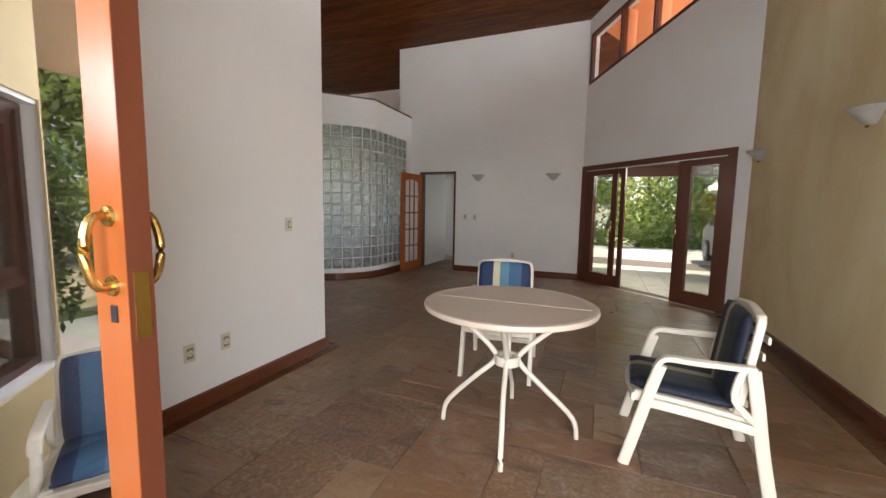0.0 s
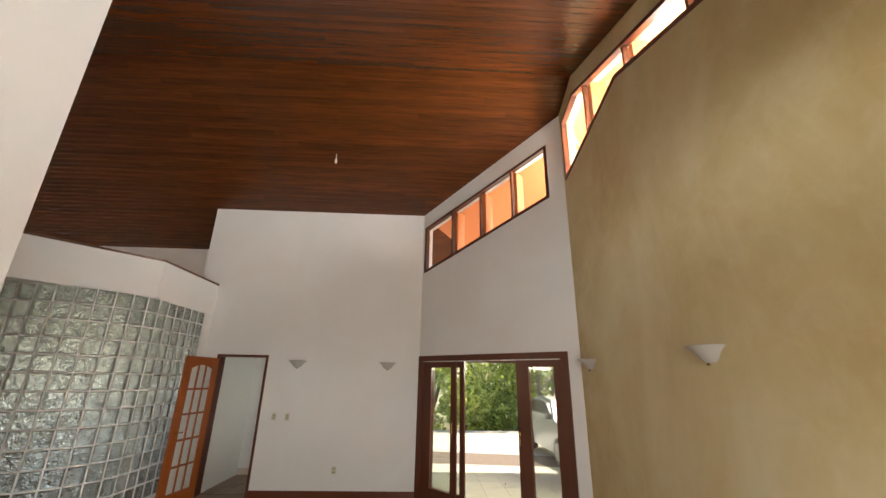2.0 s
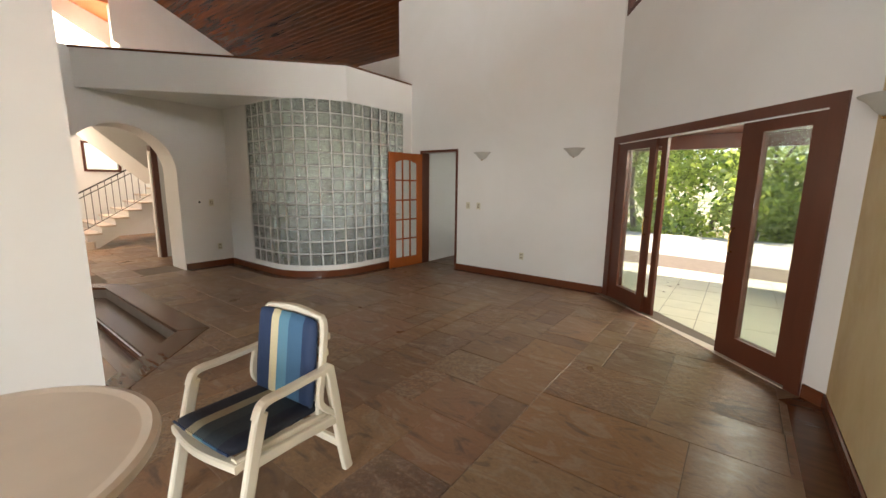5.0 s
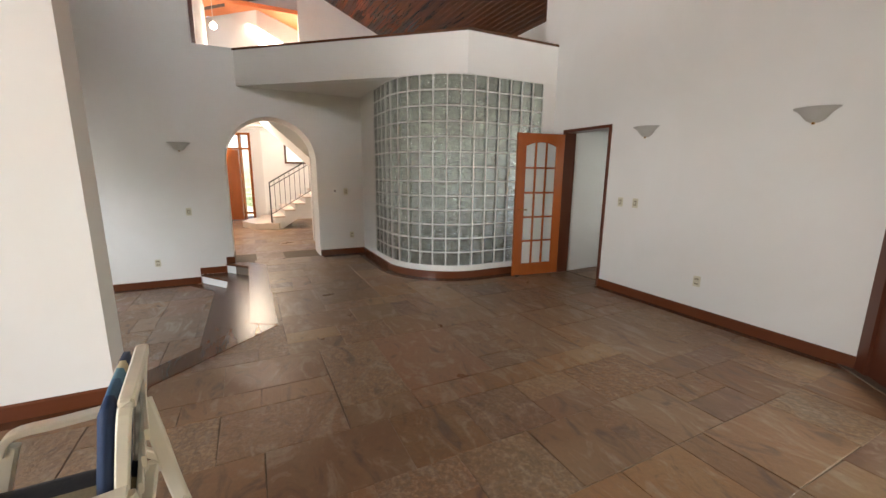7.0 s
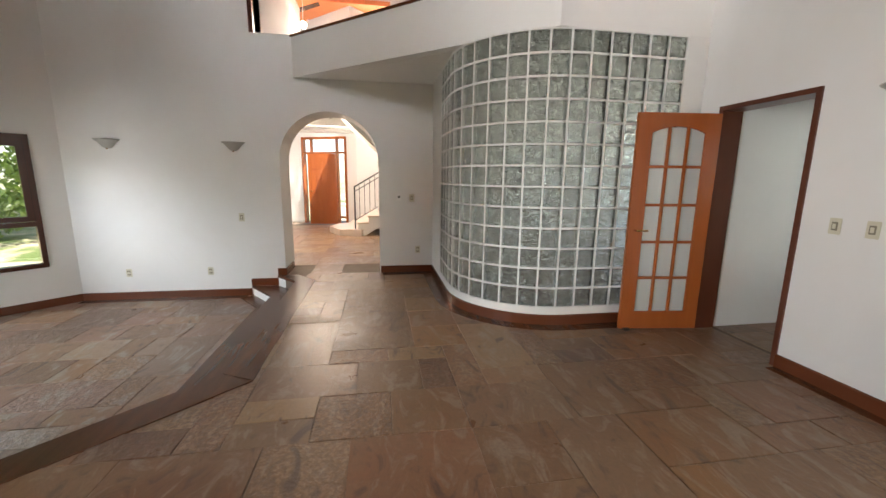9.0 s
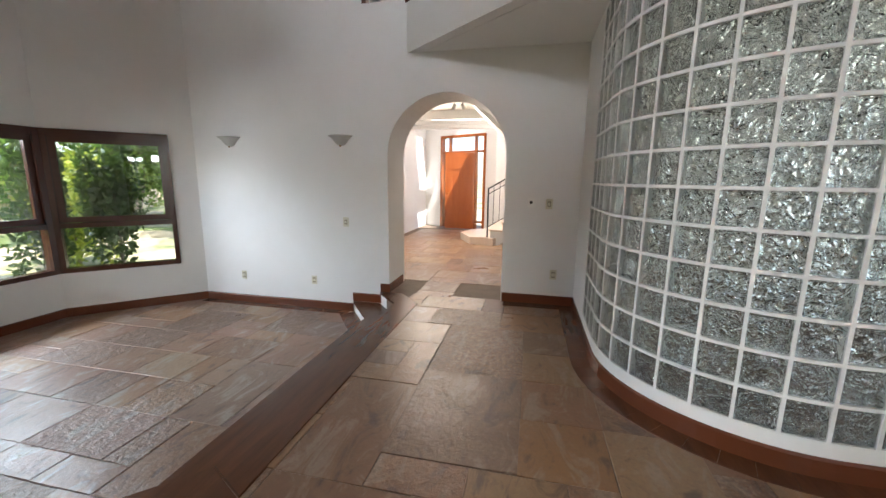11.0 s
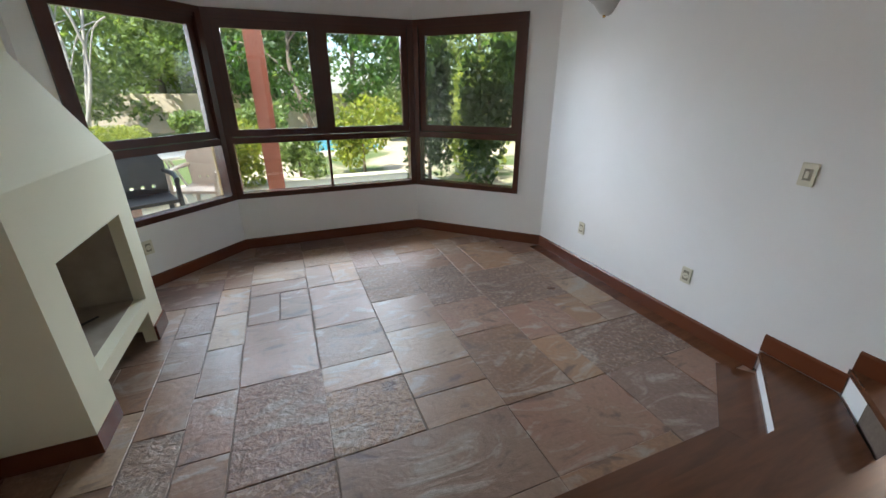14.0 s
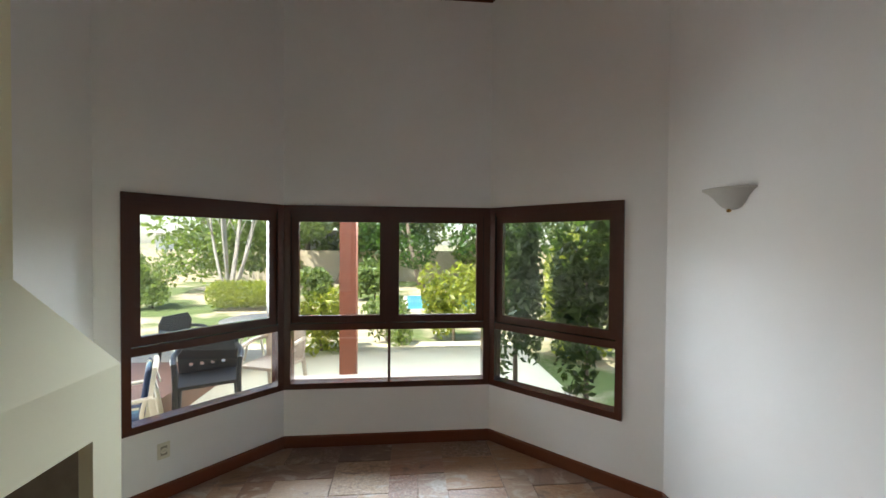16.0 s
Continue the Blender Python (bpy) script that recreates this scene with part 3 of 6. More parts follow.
structure("wall_gallery_north", slab([[(-10.7, 2.8), (-4.46, 2.8), (-4.46, roof_z(9.3) + 0.1), (-10.7, roof_z(9.3) + 0.1)]], 9.3, 9.45), white_plaster)
structure("wall_gallery_return", slab([[(8.37, 2.8), (9.3, 2.8), (9.3, 4.6), (8.37, 5.0)]], -0.15, 0.0, Matrix.Translation((-4.46, 0, 0)) @ YZ), white_plaster)
structure("wall_gallery_west", slab([[(5.3, 3.05), (9.3, 3.05), (9.3, roof_z(9.3) + 0.1), (RIDGE_Y, RIDGE_Z + 0.1), (5.3, RIDGE_Z + 0.05)]], 0.0, 0.15, Matrix.Translation((-10.6, 0, 0)) @ YZ), white_plaster)
structure("wall_gallery_south", slab([[(-10.7, 3.05), (-6.95, 3.05), (-6.95, roof_z(3.1) + 0.1), (-10.7, roof_z(3.1) + 0.1)]], 3.1, 3.24), white_plaster)
# upper part of the double-height foyer, seen over the gallery
def upper_ceiling():
    bm = bmesh.new()
    # two unseen openings added in the ceiling to let sun into the foyer
    for x0, x1, y0, y1 in ((-14.7, -12.6, 1.8, 9.2), (-11.2, -10.62, 1.8, 9.2), (-12.6, -11.2, 1.8, 3.2), (-11.8, -11.2, 3.2, 3.9), (-12.6, -11.2, 3.9, 4.15), (-12.6, -11.2, 4.9, 9.2)):
        box(bm, x0, x1, y0, y1, 5.401, 5.5)
    return bm


structure("wall_upper_foyer", slab([[(3.9, 5.51), (6.9, 5.51), (RIDGE_Y, RIDGE_Z + 0.05)]], 0.0, 0.12, Matrix.Translation((-10.87, 0, 0)) @ YZ), white_plaster)
structure("ceiling_upper_foyer", upper_ceiling(), peach, "warm orange-brown boarded ceiling")


structure("wall_stair_core", slab([[(0, 4.1), (2.1, 4.1), (2.1, 5.4), (0, 5.4)]], 0.0, 0.1, along(-12.25, 2.85, -10.75, 4.35)), white_plaster)
structure("wall_stair_core_return", slab([[(0, 4.1), (2.4, 4.1), (2.4, 5.4), (0, 5.4)]], 0.0, 0.1, along(-10.75, 4.35, -12.45, 6.08)), white_plaster)
structure("opening_post", boxes((-6.74, -6.655, 3.245, 3.30, FT, roof_z(3.3))), frame_wood, "dark wooden post of the upper opening")

# glass block wall core: curb, end panels
GC, GR = Vector((-5.22, 6.87)), 1.07


def glass_line(s):
    """Point and outward normal at run s along the glass block wall."""
    a0 = 0.62
    arc = GR * math.pi / 2
    if s < a0:
        return Vector((GC.x - a0 + s, GC.y - GR)), Vector((0, -1))
    if s < a0 + arc:
        a = -math.pi / 2 + (s - a0) / GR
        return GC + Vector((math.cos(a), math.sin(a))) * GR, Vector((math.cos(a), math.sin(a)))
    return Vector((GC.x + GR, GC.y + (s - a0 - arc))), Vector((1, 0))


G_LEN = 0.62 + GR * math.pi / 2 + 1.08


def ribbon(s0, s1, z0, z1, off0, off1, steps=40):
    bm = bmesh.new()
    prev = None
    for i in range(steps + 1):
        p, n = glass_line(s0 + (s1 - s0) * i / steps)
        ring = [bm.verts.new((*(p + n * o), z)) for o, z in ((off0, z0), (off1, z0), (off1, z1), (off0, z1))]
        if prev:
            for k in range(4):
                bm.faces.new((prev[k], prev[(k + 1) % 4], ring[(k + 1) % 4], ring[k]))
        else:
            bm.faces.new(ring)
        prev = ring
    bm.faces.new(prev[::-1])
    return bm


structure("glass_wall_curb", ribbon(0, G_LEN, -0.06, 0.14, -0.12, 0.0), white_paint, "white curb under the glass blocks", smooth=False)
structure("wall_beside_glass", slab([[(-6.66, -0.07), (-5.86, -0.07), (-5.86, FB), (-6.66, FB)]], 5.80, 5.95), white_plaster)
structure("wall_beside_glass_end", slab([[(7.95, 0.0), (8.168, 0.0), (8.168, FB), (7.95, FB)]], 0.0, 0.12, Matrix.Translation((GC.x + GR, 0, 0)) @ YZ), white_plaster)
# room behind the glass blocks
# opening added in this wall for the back room fill lamp
structure("wall_behind_glass", slab([[(-8.4, -0.07), (-4.0, -0.07), (-4.0, FB), (-8.4, FB)], [(-7.4, 1.0), (-5.4, 1.0), (-5.4, 2.3), (-7.4, 2.3)]], 9.1, 9.25), white_plaster)
structure("wall_behind_glass_west", slab([[(5.1, -0.07), (9.1, -0.07), (9.1, FB), (5.9, FB), (5.9, 2.1), (5.1, 2.1)]], 0.0, 0.12, Matrix.Translation((-8.4, 0, 0)) @ YZ), white_plaster)

# floors
UP_OUT = [(-9.2, 3.76), (-6.25, 3.76)]
structure("floor_base", prism([(-6.67, 3.42), (-6.25, 3.76), (-3.48, 3.76), (-2.66, 2.94), (-2.66, 0.3), (2.2, 0.3), (2.2, 6.0), (-0.2, 8.35), (-2.0, 12.0), (-9.0, 12.0), (-14.5, 12.0), (-14.5, 1.0), (-7.27, 1.0), (-6.7, 3.3)], LOW + 0.004, F0 - 0.006), grout)
structure("floor_low_base", prism([(-6.9, 4.2), (-2.5, 4.2), (-2.5, -0.6), (-6.9, -0.6)], LOW - 0.2, LOW - 0.006), grout)


# steps between the two levels
def step_piece(name, pts, z0, z1, label):
    bm = prism(pts, z0, z1)
    bmesh.ops.bevel(bm, geom=[e for e in bm.edges if all(v.co.z > z1 - 1e-4 for v in e.verts)], offset=0.006, segments=2, affect="EDGES")
    structure(name, bm, step_wood, label)


UPPER = [(-6.64, 3.42), (-6.25, 3.76), (-3.48, 3.76), (-2.665, 2.945)]
step_piece("step_border", [(-6.645, 3.41), (-6.25, 3.755), (-3.52, 3.755), (-3.38, 4.02), (-6.30, 4.02), (-6.645, 3.72)], F0 - 0.03, F0 + 0.006, "dark varnished wooden border of the top step")
step_piece("step_border_diagonal", [(-3.518, 3.757), (-2.70, 2.94), (-2.385, 2.985), (-3.378, 4.018)], F0 - 0.03, F0 + 0.006, "dark varnished wooden border along the diagonal edge")
step_piece("step_tread", [(-6.645, 3.03), (-6.08, 3.45), (-3.15, 3.45), (-3.45, 3.75), (-6.24, 3.75), (-6.645, 3.41)], F0 - 0.18, F0 - 0.15, "reddish varnished wooden step tread")
structure("step_risers", prism([(-6.65, 3.425), (-6.255, 3.775), (-3.49, 3.775), (-2.67, 2.955), (-2.67, 3.2), (-3.4, 4.0), (-6.65, 4.0)], LOW, F0 - 0.031), white_paint, "white riser")
structure("step_risers_low", prism([(-6.65, 3.05), (-6.085, 3.47), (-3.19, 3.47), (-3.48, 3.76), (-6.25, 3.76), (-6.65, 3.42)], LOW, F0 - 0.181), white_paint, "white lower riser")
bmr = bmesh.new()
for a, c, z0, z1 in (((-6.255, 3.772), (-3.50, 3.772), F0 - 0.149, F0 - 0.08), ((-6.085, 3.467), (-3.2, 3.467), LOW, LOW + 0.07)):
    box(bmr, a[0], c[0], a[1] - 0.006, a[1] - 0.002, z0, z1)
structure("step_riser_base", bmr, skirt_wood, "dark wooden strip along the foot of the riser")
# side face of the diagonal edge and its skirting
dg = along(-3.49, 3.765, -2.675, 2.95)

# skirting boards
SK = 0.11


def skirting(name, pts, z, flip=False):
    """A skirting board along plan points; its face lies to the left of the run."""
    bm = bmesh.new()
    s = -1 if flip else 1
    prof = [(-0.004, z), (0.016, z), (0.016, z + SK - 0.012), (0.008, z + SK), (-0.004, z + SK)]
    n = len(pts)
    rings = []
    for i in range(n):
        p = Vector(pts[i])
        d1 = (p - Vector(pts[i - 1])).normalized() if i else None
        d2 = (Vector(pts[i + 1]) - p).normalized() if i < n - 1 else None
        n1 = Vector((-d1.y, d1.x)) if d1 else None
        n2 = Vector((-d2.y, d2.x)) if d2 else None
        if n1 and n2:
            m = (n1 + n2) / (1 + n1.dot(n2))
        else:
            m = n1 or n2
        rings.append([bm.verts.new((*(p + m * (o * s)), h)) for o, h in prof])
    for a, c in zip(rings, rings[1:]):
        for k in range(5):
            bm.faces.new((a[k], a[(k + 1) % 5], c[(k + 1) % 5], c[k]))
    bm.faces.new(rings[0])
    bm.faces.new(rings[-1][::-1])
    structure(name, bm, skirt_wood, "dark red-brown varnished wooden skirting board")


skirting("baseboard", [(-2.40, 0.64), (-2.40, 2.94), (-2.68, 2.94), (-2.68, 2.90)], F0, True)
skirting("baseboard", [(-3.04, 8.17), (-0.39, 8.17)], F0, True)
skirting("baseboard", [(1.60, 6.18), (1.71, 6.07), (1.71, 0.64)], F0, True)
skirting("baseboard", [(-6.66, AY + AR + 0.01), (-6.66, 5.80), (-5.84, 5.80)] + [tuple(glass_line(s)[0]) for s in np.linspace(0.0, G_LEN, 36)] + [(-4.15, 8.16)], F0, True)
skirting("baseboard", [(-6.66, 3.03), (-6.66, 0.75), (-5.58, -0.33), (-3.62, -0.33), (-2.66, 0.63)], LOW)
skirting("baseboard", [(-7.2, AY - AR), (-6.66, AY - AR), (-6.66, 3.42)], F0)
skirting("baseboard", [(-6.66, 3.42), (-6.66, 3.03)], F0 - 0.15)
skirting("baseboard", [(-2.68, 2.90), (-2.68, 2.27), (-3.15, 2.27), (-3.15, 2.02)], LOW)


# wooden border boards along the walls
def border(name, pts, w, z, flip=False):
    s = -1 if flip else 1
    V = [Vector(p) for p in pts]
    for i in range(len(V) - 1):
        d = (V[i + 1] - V[i]).normalized()
        n = Vector((-d.y, d.x)) * s

        def corner(j, o):
            p = V[j]
            if 0 < j < len(V) - 1:
                d1, d2 = (V[j] - V[j - 1]).normalized(), (V[j + 1] - V[j]).normalized()
                n1, n2 = Vector((-d1.y, d1.x)) * s, Vector((-d2.y, d2.x)) * s
                return p + (n1 + n2) * (o / (1 + n1.dot(n2)))
            return p + n * o
        e = d * 0.001
        quad = [corner(i, 0.0) + e, corner(i + 1, 0.0) - e, corner(i + 1, w) - e, corner(i, w) + e]
        structure(name, prism([tuple(q) for q in quad], z - 0.02, z + 0.004), step_wood, "varnished wooden border board")


border("floor_border", [(-6.655, 2.98), (-6.655, 0.76)], 0.13, LOW)
border("floor_border", [(-6.62, 3.06), (-6.09, 3.455), (-3.25, 3.455)], 0.2, LOW + 0.002, True)
border("floor_border", [(1.705, 0.64), (1.705, 6.06), (1.60, 6.165)], 0.2, F0)
border("floor_border", [(-2.395, 0.64), (-2.395, 2.945), (-2.68, 2.945)], 0.1, F0, True)
border("floor_border", [(-6.65, 5.0), (-6.65, 5.795), (-5.84, 5.795)] + [tuple(glass_line(s)[0]) for s in np.linspace(0.0, G_LEN, 24)], 0.16, F0, True)
border("floor_border", [(-3.03, 8.165), (-0.39, 8.165)], 0.1, F0, True)


# glass blocks
def glass_wall():
    w = thing("glass_block_wall", pose(0, 0, 0), "curved wall of clear wavy glass blocks with white joints beside the french door", "glass block wall", kind="structure")
    cols, rows_n = 17, 13
    z0, z1 = 0.14, FB - 0.005
    pw, ph = (G_LEN - 0.01) / cols, (z1 - z0) / rows_n
    gap = 0.018
    n0 = bmesh.new()
    box(n0, -pw / 2 + gap / 2, pw / 2 - gap / 2, -0.075, -0.005, -ph / 2 + gap / 2, ph / 2 - gap / 2)
    bmesh.ops.bevel(n0, geom=list(n0.edges), offset=0.011, segments=1, affect="EDGES")
    me = bpy.data.meshes.new("glass_block")
    n0.to_mesh(me)
    me.materials.append(block_glass)
    for i in range(cols):
        p, n = glass_line((i + 0.5) * pw)
        ang = math.degrees(math.atan2(n.y, n.x)) + 90
        for j in range(rows_n):
            o = new("glass_block", me)
            o.parent = w
            o.matrix_basis = pose(p.x, p.y, z0 + (j + 0.5) * ph, 0, 0, ang) @ pose(0, 0.08, 0)
            o["kind"] = "structure"
    bm = bmesh.new()
    for i in range(cols + 1):
        p, n = glass_line(i * pw)
        m = pose(p.x, p.y, 0, 0, 0, math.degrees(math.atan2(n.y, n.x)) + 90)
        box(bm, -gap / 2, gap / 2, 0.000, 0.078, z0, z1, m)
    for j in range(rows_n + 1):
        prev = None
        z = z0 + j * ph
        for k in range(61):
            p, n = glass_line(G_LEN * k / 60)
            ring = [bm.verts.new((*(p - n * o), h)) for o, h in ((0.001, z - gap / 2), (0.079, z - gap / 2), (0.079, z + gap / 2), (0.001, z + gap / 2))]
            if prev:
                for q in range(4):
                    bm.faces.new((prev[q], prev[(q + 1) % 4], ring[(q + 1) % 4], ring[q]))
            prev = ring
    part("mortar_joints", bm, mortar, w, "white mortar joints", "structure")


glass_wall()


# windows
def ring_bm(x0, x1, z0, z1, w, y0, y1):
    return boxes((x0, x0 + w, y0, y1, z0, z1), (x1 - w, x1, y0, y1, z0, z1), (x0 + w, x1 - w, y0, y1, z0, z0 + w), (x0 + w, x1 - w, y0, y1, z1 - w, z1))


def bay_window(name, m, u0, u1, cols, split, label):
    """Frame, sashes over a transom, fixed lights below, panes and inner sill."""
    w = thing(name, m, label, "window", kind="structure")
    f = 0.055
    part("window_frame", ring_bm(u0, u1, SILL, HEAD, f, -0.10, 0.022), backlit_bay_wood, w, kind="structure")
    part("transom", boxes((u0 + f, u1 - f, -0.085, 0.012, 0.765, 0.825)), backlit_bay_wood, w, kind="structure")
    part("head_rail", boxes((u0 + f, u1 - f, -0.085, 0.004, HEAD - f - 0.03, HEAD - f)), backlit_bay_wood, w, kind="structure")
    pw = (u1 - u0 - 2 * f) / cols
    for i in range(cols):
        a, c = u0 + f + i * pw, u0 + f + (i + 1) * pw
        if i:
            part("mullion", boxes((a - 0.028, a + 0.028, -0.08, 0.008, 0.825, HEAD - f)), backlit_bay_wood, w, kind="structure")
            part("mullion", boxes((a - 0.012, a + 0.012, -0.08, 0.0, SILL + f, 0.765)), backlit_bay_wood, w, kind="structure")
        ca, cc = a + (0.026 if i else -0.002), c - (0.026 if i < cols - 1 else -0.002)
        sash = part("sash", ring_bm(ca, cc, 0.83, HEAD - f - 0.03, 0.066, -0.07, -0.02), backlit_bay_wood, w, kind="structure")
        part("pane", boxes((ca + 0.07, cc - 0.07, -0.046, -0.042, 0.89, HEAD - f - 0.09)), pane_glass, sash, kind="structure")
        part("pane", boxes((a + 0.004, c - 0.004, -0.046, -0.042, SILL + f, 0.765)), pane_glass, w, kind="structure")
    for o in w.children_recursive:
        if o.name.startswith("pane"):
            o.visible_shadow = False
    return w


bay_window("window_1", bay_c, 0.012, LC - 0.012, 2, 0, "dark red-brown wooden bay window with two sashes over two fixed lights")
bay_window("window_2", bay_r, 0.29, LR - 0.012, 1, 0, "dark red-brown wooden window of the bay beside the side wall")
bay_window("window_3", bay_l, 0.012, 1.20, 1, 0, "dark red-brown wooden window of the bay beside the fireplace")
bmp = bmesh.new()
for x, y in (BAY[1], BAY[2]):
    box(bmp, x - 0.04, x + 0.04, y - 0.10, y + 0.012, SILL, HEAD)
structure("window_corner_posts", bmp, backlit_bay_wood, "dark corner post of the bay window")


def high_window(name, m, poly, mullions, label, ydir=1):
    w = thing(name, m, label, "window", kind="structure")
    inn = inset(poly, 0.045)
    part("window_frame", slab([poly, inn], -0.012 * ydir, 0.07 * ydir), frame_wood, w, kind="structure")

    def cut(u):
        zs = []
        for (x0, z0), (x1, z1) in zip(inn, inn[1:] + inn[:1]):
            if (x0 - u) * (x1 - u) < 0:
                zs.append(z0 + (z1 - z0) * (u - x0) / (x1 - x0))
        return min(zs), max(zs)
    for u in mullions:
        lo, hi = cut(u)
        part("outer_pilaster", boxes((u - 0.055, u + 0.055, min(0.09 * ydir, 0.3 * ydir), max(0.09 * ydir, 0.3 * ydir), lo - 0.02, hi + 0.02)), peach, w, "peach-painted outer pilaster", kind="structure")
    for u in mullions:
        lo, hi = cut(u)
        part("mullion", boxes((u - 0.016, u + 0.016, min(0, 0.06 * ydir), max(0, 0.06 * ydir), lo - 0.01, hi + 0.01)), frame_wood, w, kind="structure")
    p = part("pane", slab([inset(poly, 0.04)], 0.028 * ydir, 0.032 * ydir), pane_glass, w, kind="structure")
    p.visible_shadow = False


high_window("window_4", D, d_clear, (0.74, 1.39, 2.04), "high window with dark wooden frame in four lights under the sloping ceiling")
high_window("window_5", Matrix.Translation((X_RIGHT, 0, 0)) @ YZ, t_clear, (5.16, 4.15, 3.2, 2.2), "long gabled high window with dark frame over the ochre wall", -1)

# garden door: four sliding leaves in the diagonal wall
gd = thing("door_1", D, "wide dark red-brown sliding garden door standing open in the middle", "glass door", kind="structure")
part("door_frame", slab([[(0.0, -0.06), (0.0, 2.18), (2.80, 2.18), (2.80, -0.06), (2.69, -0.06), (2.69, 2.09), (0.11, 2.09), (0.11, -0.06)]], -0.02, 0.14), frame_wood, gd, kind="structure")
part("threshold", boxes((0.11, 2.69, -0.03, 0.2, -0.06, F0 + 0.008)), marble, gd, "pale stone threshold", kind="structure")


def sliding_leaf(x0, x1, y, st, sr, name):
    z0, z1 = F0 + 0.012, 2.085
    lf = part(name, slab([[(x0, z0), (x1, z0), (x1, z1), (x0, z1)], [(x0 + st, z0 + 0.20), (x1 - sr, z0 + 0.20), (x1 - sr, z1 - 0.10), (x0 + st, z1 - 0.10)]], y, y + 0.035), frame_wood, gd, kind="structure")
    p = part("pane", boxes((x0 + st, x1 - sr, y + 0.015, y + 0.019, z0 + 0.20, z1 - 0.10)), pane_glass, lf, kind="structure")
    p.visible_shadow = False
    return lf


l1 = sliding_leaf(0.11, 0.85, 0.005, 0.19, 0.11, "door_leaf")
l2 = sliding_leaf(0.16, 0.985, 0.05, 0.14, 0.09, "door_leaf")
l3 = sliding_leaf(1.99, 2.69, 0.005, 0.20, 0.115, "door_leaf")
l4 = sliding_leaf(1.97, 2.66, 0.05, 0.20, 0.09, "door_leaf")
part("head_track", boxes((0.112, 2.688, -0.004, 0.002, 2.078, 2.088), (0.112, 2.688, 0.042, 0.048, 2.078, 2.088)), white_paint, gd, "thin pale sliding track", kind="structure")
for lf, x in ((l1, 0.81), (l3, 2.04)):
    part("door_handle", tube(smooth_line([(x, 0.0, 0.94), (x, -0.035, 0.96), (x, -0.04, 1.05), (x, -0.035, 1.14), (x, 0.0, 1.16)], 4), 0.008), brass, lf, "brass pull handle", kind="structure")


# french door, standing open against the hall
def french_door():
    m = pose(-3.875, 8.15, F0, 0, 0, 263.5)
    d = thing("door_2", m, "orange-brown varnished french door with fifteen frosted panes, wide open", "glazed door", kind="structure")
    W, H = 0.80, 2.12
    xs = [0.13 + k * (W - 0.26) / 3 for k in range(4)]
    zs = [0.18 + k * (H - 0.18 - 0.13) / 5 for k in range(6)]
    arch_pts = []
    loops = [[(0, 0.01), (W, 0.01), (W, H), (0, H)]]
    g = 0.013
    for i in range(3):
        for j in range(5):
            x0, x1, z0, z1 = xs[i] + g, xs[i + 1] - g, zs[j] + g, zs[j + 1] - g
            if j < 4:
                loops.append([(x0, z0), (x1, z0), (x1, z1), (x0, z1)])
            else:
                n = 6
                top = [(x1 + (x0 - x1) * k / n, z1 + 0.02 - 0.9 * ((x1 + (x0 - x1) * k / n) - W / 2) ** 2) for k in range(n + 1)]
                loops.append([(x0, z0), (x1, z0)] + top)
    part("leaf", slab(loops, -0.018, 0.018), door_wood, d, kind="structure")
    for i in range(3):
        for j in range(5):
            part("pane", boxes((xs[i] + 0.008, xs[i + 1] - 0.008, -0.004, 0.002, zs[j] + 0.008, zs[j + 1] - 0.0 if j == 4 else zs[j + 1] - 0.008)), frosted, d, kind="structure")
    for s in (-1, 1):
        part("door_handle", tube([(W - 0.06, 0.018 * s, 1.02), (W - 0.06, 0.06 * s, 1.02), (W - 0.17, 0.062 * s, 1.02)], 0.009), brass, d, "brass lever handle", kind="structure")
    part("rubber_stop", boxes((W - 0.1, W - 0.04, -0.05, 0.05, 0.0, 0.02)), dark_plastic, d, kind="structure")


french_door()
structure("door_frame", slab([[(-3.915, F0), (-3.915, 2.145), (-3.035, 2.145), (-3.035, F0), (-3.075, F0), (-3.075, 2.105), (-3.875, 2.105), (-3.875, F0)]], Y_FAR - 0.015, Y_FAR + 0.21), frame_wood, "dark door frame")
# passage behind the doorway
structure("wall_passage_west", slab([[(8.37, -0.07), (10.3, -0.07), (10.3, 2.7), (8.37, 2.7)]], -0.1, 0.0, Matrix.Translation((-4.0, 0, 0)) @ YZ), white_plaster)
structure("wall_passage_north", slab([[(-4.0, -0.07), (-1.4, -0.07), (-1.4, 2.7), (-4.0, 2.7)]], 9.75, 9.85), white_plaster)
# small unseen opening added for the passage fill lamp
structure("wall_passage_east", slab([[(8.37, -0.07), (10.3, -0.07), (10.3, 2.7), (8.37, 2.7)], [(8.9, 1.25), (9.2, 1.25), (9.2, 2.05), (8.9, 2.05)]], 0.0, 0.1, Matrix.Translation((-1.4, 0, 0)) @ YZ), white_plaster)
structure("ceiling_passage", prism([(-4.1, 8.375), (-1.3, 8.375), (-1.3, 10.3), (-4.1, 10.3)], 2.7, 2.8), ceiling_white)
structure("baseboard_passage", boxes((-4.0, -1.4, 9.735, 9.75, F0, 0.07)), marble, "stone skirting")


